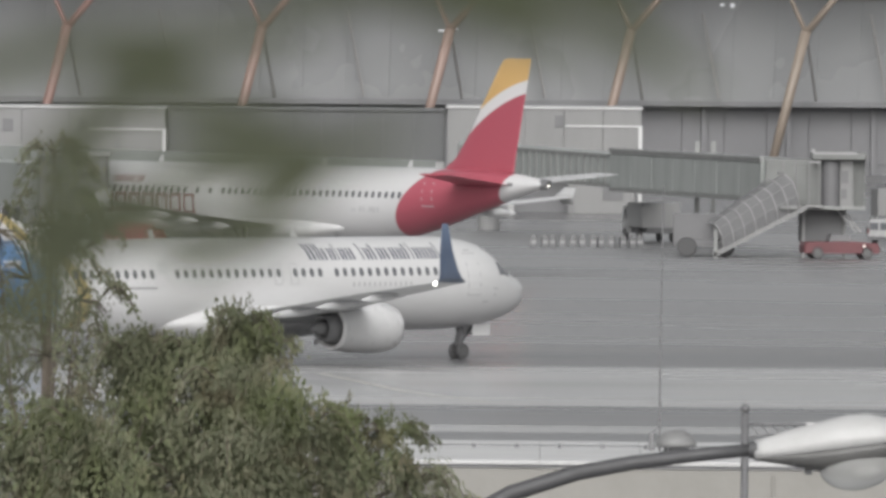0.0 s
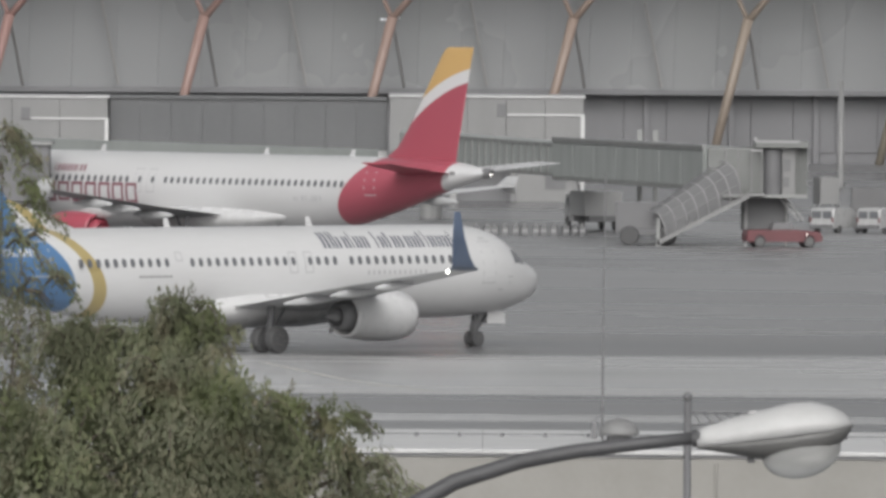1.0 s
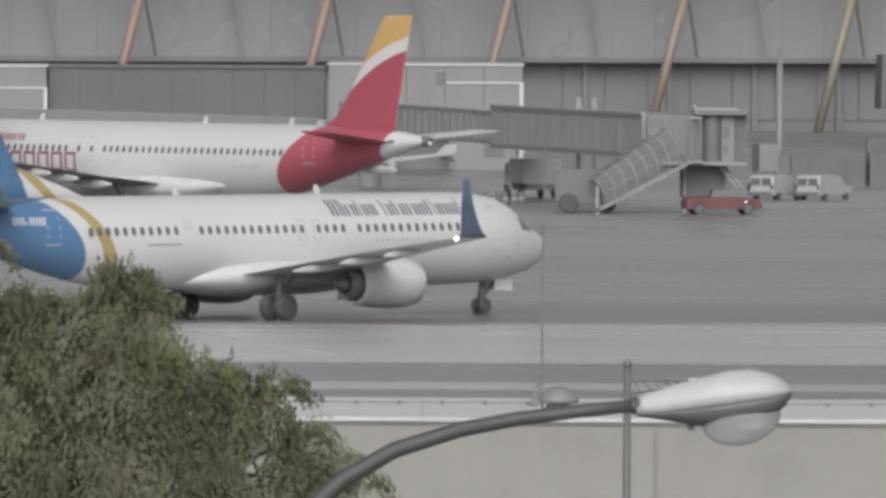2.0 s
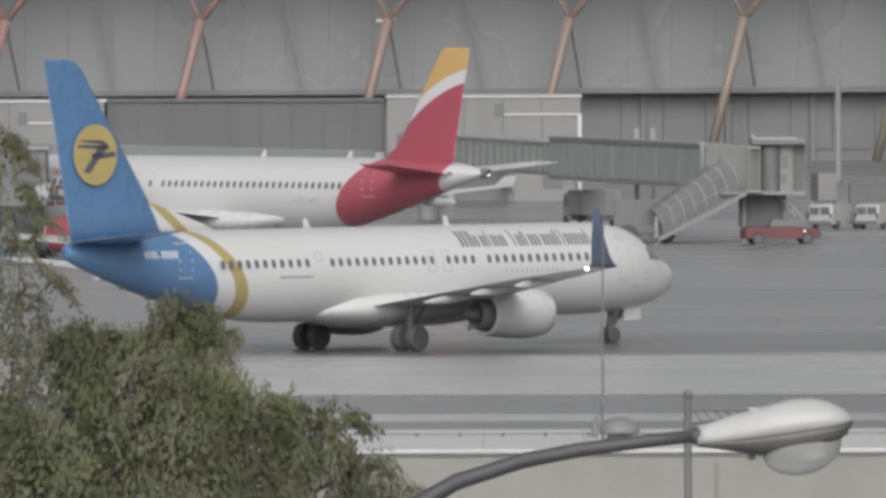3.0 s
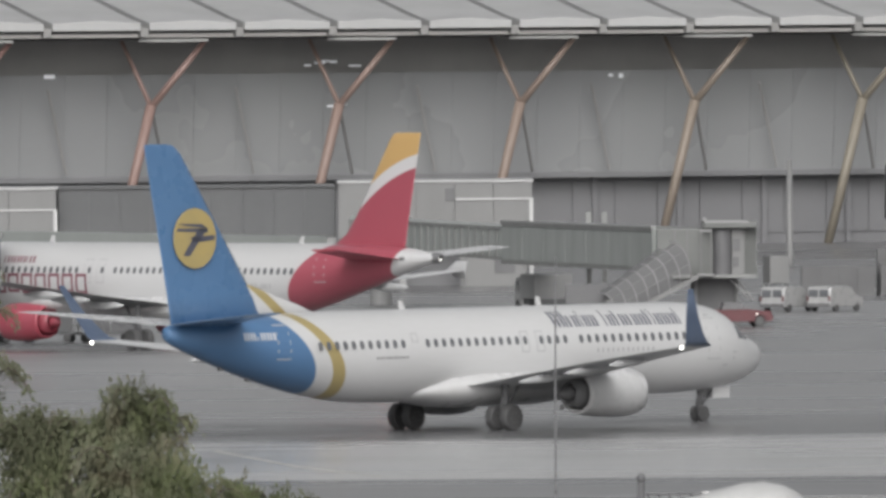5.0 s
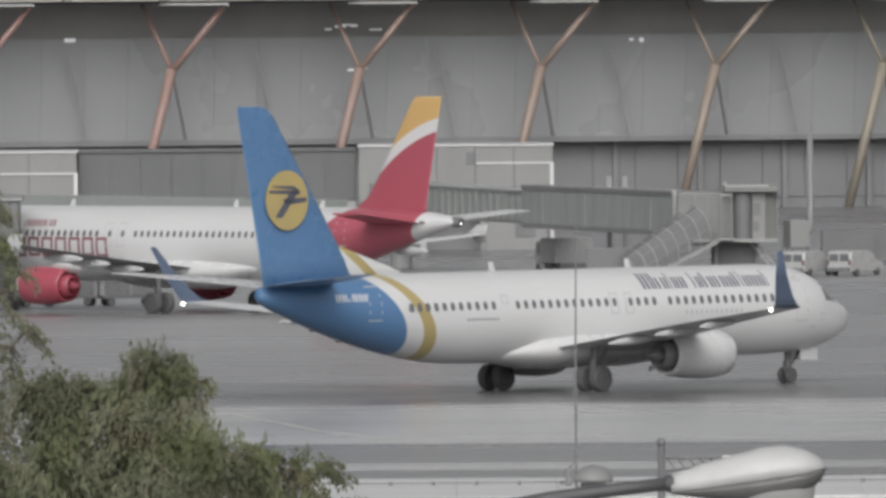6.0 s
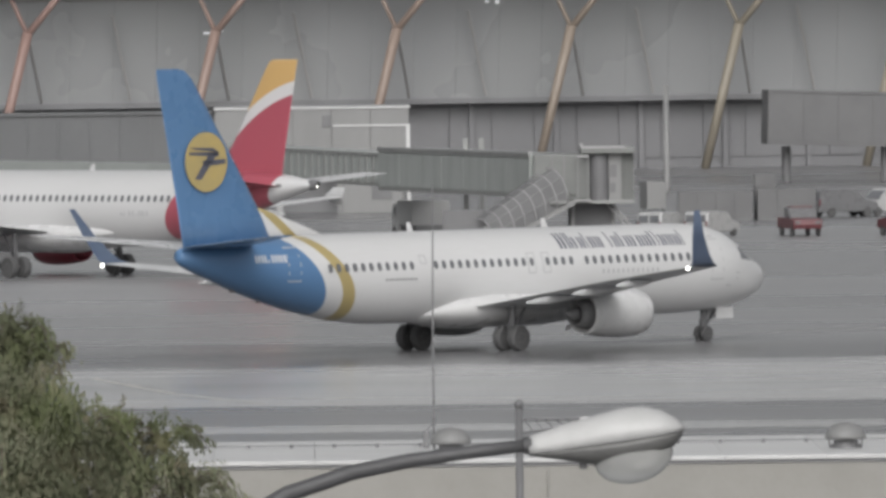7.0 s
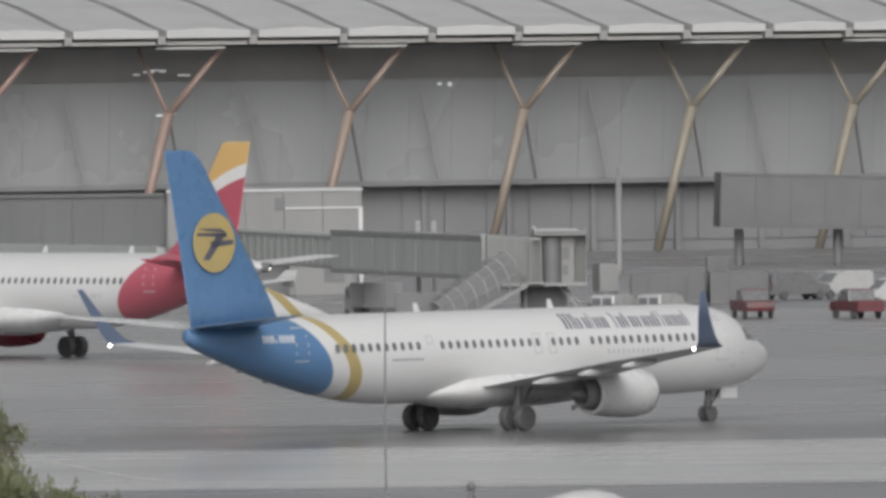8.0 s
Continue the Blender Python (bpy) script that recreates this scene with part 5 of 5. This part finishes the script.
def foliage(name, a, b, c):
    m, tree, bsdf = material(name, 0.7)
    bsdf.inputs["Specular IOR Level"].default_value = 0.2
    g = tree.nodes.new("ShaderNodeNewGeometry")
    ramp = tree.nodes.new("ShaderNodeValToRGB")
    ramp.color_ramp.elements[0].color, ramp.color_ramp.elements[1].color = (*a, 1), (*b, 1)
    ramp.color_ramp.elements.new(0.9).color = (*c, 1)
    ramp.color_ramp.elements[1].position = 0.8
    tree.links.new(g.outputs["Random Per Island"], ramp.inputs[0])
    tree.links.new(ramp.outputs[0], bsdf.inputs["Base Color"])
    patches = noise_fac(tree, 1.6, 0.42, 0.6, coords(tree), 2.0)
    fresh = noise_fac(tree, 1.7, 0.5, 0.68, coords(tree, (1, 1, 0.8)), 2.0)
    warm = noise_fac(tree, 2.7, 0.55, 0.75, coords(tree, (1, 1, 1.3)), 2.0)
    tint = mix(tree, mathn(tree, "MULTIPLY", patches, 0.75), ramp.outputs[0], (0.115, 0.125, 0.075))
    tint = mix(tree, mathn(tree, "MULTIPLY", fresh, 0.5), tint, (0.23, 0.275, 0.115))
    tint = mix(tree, mathn(tree, "MULTIPLY", warm, 0.55), tint, (0.31, 0.25, 0.18))
    tree.links.new(tint, bsdf.inputs["Base Color"])
    tr = tree.nodes.new("ShaderNodeBsdfTranslucent")
    tree.links.new(tint, tr.inputs["Color"])
    ms = tree.nodes.new("ShaderNodeMixShader")
    ms.inputs[0].default_value = 0.5
    tree.links.new(bsdf.outputs[0], ms.inputs[1])
    tree.links.new(tr.outputs[0], ms.inputs[2])
    tree.links.new(ms.outputs[0], tree.nodes["Material Output"].inputs["Surface"])
    return m


M_BARK = bark()
M_LEAF = foliage("olive_leaf", (0.20, 0.225, 0.15), (0.245, 0.275, 0.18), (0.31, 0.30, 0.22))


def unit(a):
    return a / (np.linalg.norm(a, axis=-1, keepdims=True) + 1e-9)


def crown_mesh(name, lobes, arches, rng, leaf=0.06, per=20):
    """Leaves in hanging sprays on the shells of several lobes, (x, y, z, radius, sprays), and along arching twigs."""
    quads = []

    def leaves(q, way, out, keep):
        n, k = q.shape[:2]
        u = unit(way + np.array([0, 0, -0.5]) + rng.normal(size=(n, k, 3)) * 0.33)
        face = out * 0.9 + np.array([0, -0.3, 0.7]) + rng.normal(size=(n, k, 3)) * 0.4
        w = unit(np.cross(u, face))
        h = np.cross(u, w)
        L = leaf * rng.uniform(0.7, 1.3, (n, k, 1))
        W = L * rng.uniform(0.13, 0.22, (n, k, 1))
        quads.append(np.stack([q - u * L * 0.5, q + w * W + h * W * 0.3, q + u * L * 0.5, q - w * W + h * W * 0.3], 2)[keep])

    for cx, cy, cz, R, n in lobes:
        d = unit(rng.normal(size=(n, 3)))
        rad = R * (0.35 + 0.65 * rng.random(n) ** 0.5) * (1 + 0.25 * np.sin(3 * d[:, 0] + 5 * d[:, 2] + cx * 7))
        p = np.array([cx, cy, cz]) + d * rad[:, None] * np.array([1, 0.8, 0.9])
        # airy pockets between the hanging boughs
        pocket = np.sin(6.1 * p[:, 0] + 1.5 * p[:, 1] + 1.2 * np.sin(4.3 * p[:, 2])) * np.sin(4.7 * p[:, 2] + 2.2 * np.sin(3.1 * p[:, 0]))
        thin = rng.random(n) < np.clip(1.1 - 1.7 * pocket, 0.05, 1.0)
        p, d = p[thin], d[thin]
        m = len(p)
        way = unit(d * np.array([0.45, 0.45, 0.25]) + np.array([0, 0, -0.9]) + rng.normal(size=(m, 3)) * 0.35)
        s = np.arange(per) - per * 0.4
        q = p[:, None] + way[:, None] * (s * leaf * 0.42)[None, :, None] + np.array([0, 0, -1.0]) * (s * s * leaf * 0.012)[None, :, None]
        q = q + rng.normal(size=(m, per, 3)) * leaf * 0.32
        leaves(q, way[:, None] * np.ones((1, per, 1)), d[:, None], rng.random((m, per)) < 0.85)
    for pts in arches:
        pts = np.array(pts)
        k = 46
        s = np.linspace(0.15, 1, k) * (len(pts) - 1)
        i0 = np.minimum(s.astype(int), len(pts) - 2)
        f = (s - i0)[:, None]
        q = pts[i0] * (1 - f) + pts[i0 + 1] * f + rng.normal(size=(k, 3)) * leaf * 0.55
        leaves(q[None], unit(pts[i0 + 1] - pts[i0])[None], np.array([0.0, -0.5, 0.5]), np.ones((1, k), bool))
    v = np.concatenate(quads).reshape(-1, 3)
    o = np.arange(0, len(v), 4)[:, None]
    f = np.concatenate([o + [0, 1, 2], o + [0, 2, 3]], 1).reshape(-1, 3)
    me = bpy.data.meshes.new(name)
    me.from_pydata(v.tolist(), [], f.tolist())
    return me


def tree(label, base, lobes, seed, trunk_r=0.16, leaf=0.06):
    rng = np.random.default_rng(seed)
    t = thing("tree", label, "tree", "trees", pose(*base))
    bx, by, _ = base
    top = max(l[2] for l in lobes)
    local = [(x - bx, y - by, z, R, n) for x, y, z, R, n in lobes]
    c = np.mean([l[:3] for l in local], axis=0)
    stem = [(0, 0, 0), (0.1, 0.05, top * 0.3), (c[0] * 0.4, c[1] * 0.4, top * 0.6), (c[0] * 0.8, c[1] * 0.8, c[2] - 0.6)]
    part("trunk", tube(stem, [trunk_r, trunk_r * 0.85, trunk_r * 0.6, trunk_r * 0.35], 12), M_BARK, t, "", True)
    for x, y, z, R, n in local:
        s = Vector(stem[2]).lerp(Vector(stem[3]), rng.uniform(0.2, 1.0))
        e = Vector((x, y, z))
        mid = s.lerp(e, 0.5) + Vector((0, 0, 0.15))
        part("limb", tube([s, mid, e], [trunk_r * 0.3, trunk_r * 0.2, trunk_r * 0.06], 8), M_BARK, t, "", True)
        for _ in range(6):
            d = Vector(rng.normal(size=3)).normalized()
            tip = e + Vector((d.x * R, d.y * R * 0.8, d.z * R * 0.9))
            part("twig", tube([e.lerp(tip, 0.05), e.lerp(tip, 0.6) + Vector((0, 0, 0.05)), tip], [0.012, 0.008, 0.003], 5), M_BARK, t, "", True)
    # arching twigs that rise from the crown's edge and hang over
    arches = []
    for x, y, z, R, n in local:
        for _ in range(7):
            a = rng.uniform(-0.4, math.pi + 0.4)
            o = Vector((math.cos(a), rng.uniform(-0.5, 0.3), 0)).normalized()
            s = Vector((x, y, z)) + Vector((o.x * R * 0.75, o.y * R * 0.6, abs(math.sin(a)) * R * 0.8))
            ln = rng.uniform(0.24, 0.5) * min(1.0, 0.5 + R)
            pts = [s + o * ln * 0.75 * t1 + Vector((0, 0, ln * (0.95 * t1 - 1.35 * t1 * t1))) for t1 in (0, 0.2, 0.4, 0.6, 0.8, 1.0)]
            arches.append([tuple(p) for p in pts])
            part("twig", tube(pts, [0.008, 0.007, 0.006, 0.005, 0.004, 0.003], 5), M_BARK, t, "", True)
    me = crown_mesh("crown", local, arches, rng, leaf)
    me.materials.append(M_LEAF)
    cr = new("crown", me)
    cr.parent = t
    tagged(cr, "olive green drooping leaves, thinning at the edge", kind="stuff")
    return t


TY = 112.0
tree("bushy olive-green tree with drooping leafy twigs, autumn tinged", (-2.6, TY, 0), [
    (-2.25, TY, 13.70, 0.40, 546), (-2.65, TY + 0.2, 13.45, 0.58, 1235), (-1.95, TY - 0.2, 13.25, 0.56, 900), (-1.45, TY + 0.1, 13.02, 0.44, 380),
    (-1.15, TY, 12.72, 0.44, 380), (-2.9, TY - 0.3, 12.95, 0.62, 1300), (-3.35, TY + 0.1, 13.1, 0.55, 910), (-2.2, TY - 0.4, 12.7, 0.65, 1300), (-1.6, TY - 0.3, 12.5, 0.55, 650),
    (-2.15, TY, 13.98, 0.18, 78), (-1.95, TY, 13.9, 0.14, 52), (-2.75, TY, 13.78, 0.22, 117), (-1.1, TY, 13.3, 0.16, 46), (-3.7, TY, 12.8, 0.5, 780), (-0.75, TY, 12.65, 0.22, 40), (-0.95, TY, 12.95, 0.2, 40), (-0.5, TY, 12.6, 0.16, 10)], 3, leaf=0.052)
tree("slender tree with thin sparse leafy shoots", (-3.6, TY + 1.5, 0), [
    (-3.50, TY + 1.5, 15.25, 0.10, 8), (-3.45, TY + 1.5, 15.05, 0.16, 18), (-3.5, TY + 1.5, 14.75, 0.26, 46), (-3.3, TY + 1.5, 14.55, 0.2, 30), (-3.65, TY + 1.5, 14.35, 0.32, 60),
    (-3.3, TY + 1.5, 14.2, 0.24, 30), (-3.5, TY + 1.5, 13.8, 0.34, 50), (-3.9, TY + 1.5, 14.7, 0.3, 60), (-3.25, TY + 1.5, 13.6, 0.3, 40), (-4.0, TY + 1.5, 14.0, 0.45, 110)], 5, 0.07, 0.045)


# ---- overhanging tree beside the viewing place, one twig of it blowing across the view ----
# leaf greens darkened to paint in the shade on the near twig
M_SHADELEAF = foliage("shaded_leaf", (0.10, 0.12, 0.075), (0.13, 0.15, 0.095), (0.15, 0.15, 0.11))
near_tree = thing("tree", "thin tall tree whose leafy twig blows before the viewer", "tree", "trees", pose(-1.5, 2.4, 0))
part("trunk", tube([(0, 0, 0), (0.05, 0, 6), (0.0, 0.05, 12), (0.1, 0, 16.2), (0.12, 0, 17.6)], [0.14, 0.11, 0.08, 0.04, 0.015], 12), M_BARK, near_tree, "", True)
part("limb", tube([(0.1, 0, 16.2), (0.5, -0.15, 16.62), (0.9, -0.3, 16.78), (1.2, -0.4, 16.74)], [0.03, 0.02, 0.012, 0.006], 8), M_BARK, near_tree, "", True)
TWIG = (1.4875, -0.4, 16.5645)
sway = new("twig")
sway.parent = near_tree
part("stem", tube([(-0.3, 0, 0.17), (-0.14, 0, 0.07), (-0.05, 0, 0.036), (0.0, 0, 0.038), (0.03, 0, 0.036)], [0.003, 0.002, 0.0014, 0.001, 0.0006], 6), M_BARK, sway, "", True)
for dx, dz, a, ln in ((0.004, 0.030, -20, 0.04), (0.014, 0.033, 12, 0.036), (0.022, 0.029, -38, 0.034), (-0.005, 0.034, 5, 0.038), (-0.045, 0.013, 62, 0.036), (-0.036, 0.008, 28, 0.04), (-0.028, 0.017, -18, 0.036), (-0.05, 0.003, 80, 0.034), (-0.017, 0.011, 15, 0.034), (-0.03, 0.026, 8, 0.036), (-0.022, 0.004, 40, 0.034), (-0.04, 0.018, 35, 0.036), (-0.048, -0.004, 50, 0.034), (-0.033, 0.001, -5, 0.036), (-0.052, 0.024, 15, 0.036)):
    q, w = radians(a), 0.0027
    u, v = Vector((math.cos(q), 0.1, math.sin(q))) * ln / 2, Vector((-math.sin(q), 0, math.cos(q))) * w
    blade = bmesh.new()
    mid = Vector((dx, 0, dz))
    vs = [blade.verts.new(p) for p in (mid - u, mid - u * 0.4 + v, mid + u * 0.4 + v * 0.9, mid + u, mid + u * 0.4 - v * 0.9, mid - u * 0.4 - v)]
    keel = [blade.verts.new(mid + u * f + Vector((0, 0.0012, 0))) for f in (-0.4, 0.4)]
    for f in ((vs[0], keel[0], vs[1]), (vs[1], keel[0], keel[1], vs[2]), (vs[2], keel[1], vs[3]), (vs[3], keel[1], vs[4]), (vs[4], keel[1], keel[0], vs[5]), (vs[5], keel[0], vs[0])):
        blade.faces.new(f)
    part("leaf", blade, M_SHADELEAF, sway)

# ---- moving things ----
GUST = ((0.0, 0.0, 0.0), (0.1, 0.004, 0.001), (0.2, -0.012, -0.001), (0.3, -0.04, 0.004), (0.4, -0.13, 0.03), (0.6, -0.19, 0.05), (1.0, -0.17, 0.045), (4.0, -0.2, 0.05), (8.0, -0.18, 0.05))
ROUTE = (
    (0.0, -14.01, 661.2, 47.6), (0.5, -12.55, 662.8, 47.3), (1.0, -11.03, 664.3, 47.1), (1.5, -9.53, 665.6, 47.0), (1.7, -9.0, 666.1, 47.0),
    (2.8, -5.74, 669.8, 46.9), (3.0, -5.18, 670.4, 46.9), (3.5, -3.69, 672.3, 46.9), (4.0, -2.2, 674.4, 46.9), (4.2, -1.65, 675.3, 46.9),
    (5.3, 1.79, 679.9, 46.9), (5.5, 2.41, 680.7, 46.9), (6.0, 3.82, 682.7, 46.8), (6.5, 5.17, 684.6, 46.8), (7.0, 6.47, 686.5, 46.7),
    (7.5, 7.7, 688.3, 46.65), (8.0, 8.84, 689.9, 46.6),
)


def motions():
    ts = [r[0] for r in ROUTE]
    gone = [0.0]
    for p, q in zip(ROUTE, ROUTE[1:]):
        gone.append(gone[-1] + math.hypot(q[1] - p[1], q[2] - p[2]))
    steps = [k / 10 for k in range(81)]
    for tyre, x, r in WHEELS:
        walk(tyre, [(t, pose(x, 0, r, 0, math.degrees(float(np.interp(t, ts, gone)) / r), 0)) for t in steps])
    walk(sway, [(t, pose(TWIG[0] + dx, TWIG[1], TWIG[2] + dz)) for t, dx, dz in GUST])
    walk(jet, [(t, pose(x, y, 0, 0, 0, r)) for t, x, y, r in ROUTE])


motions()
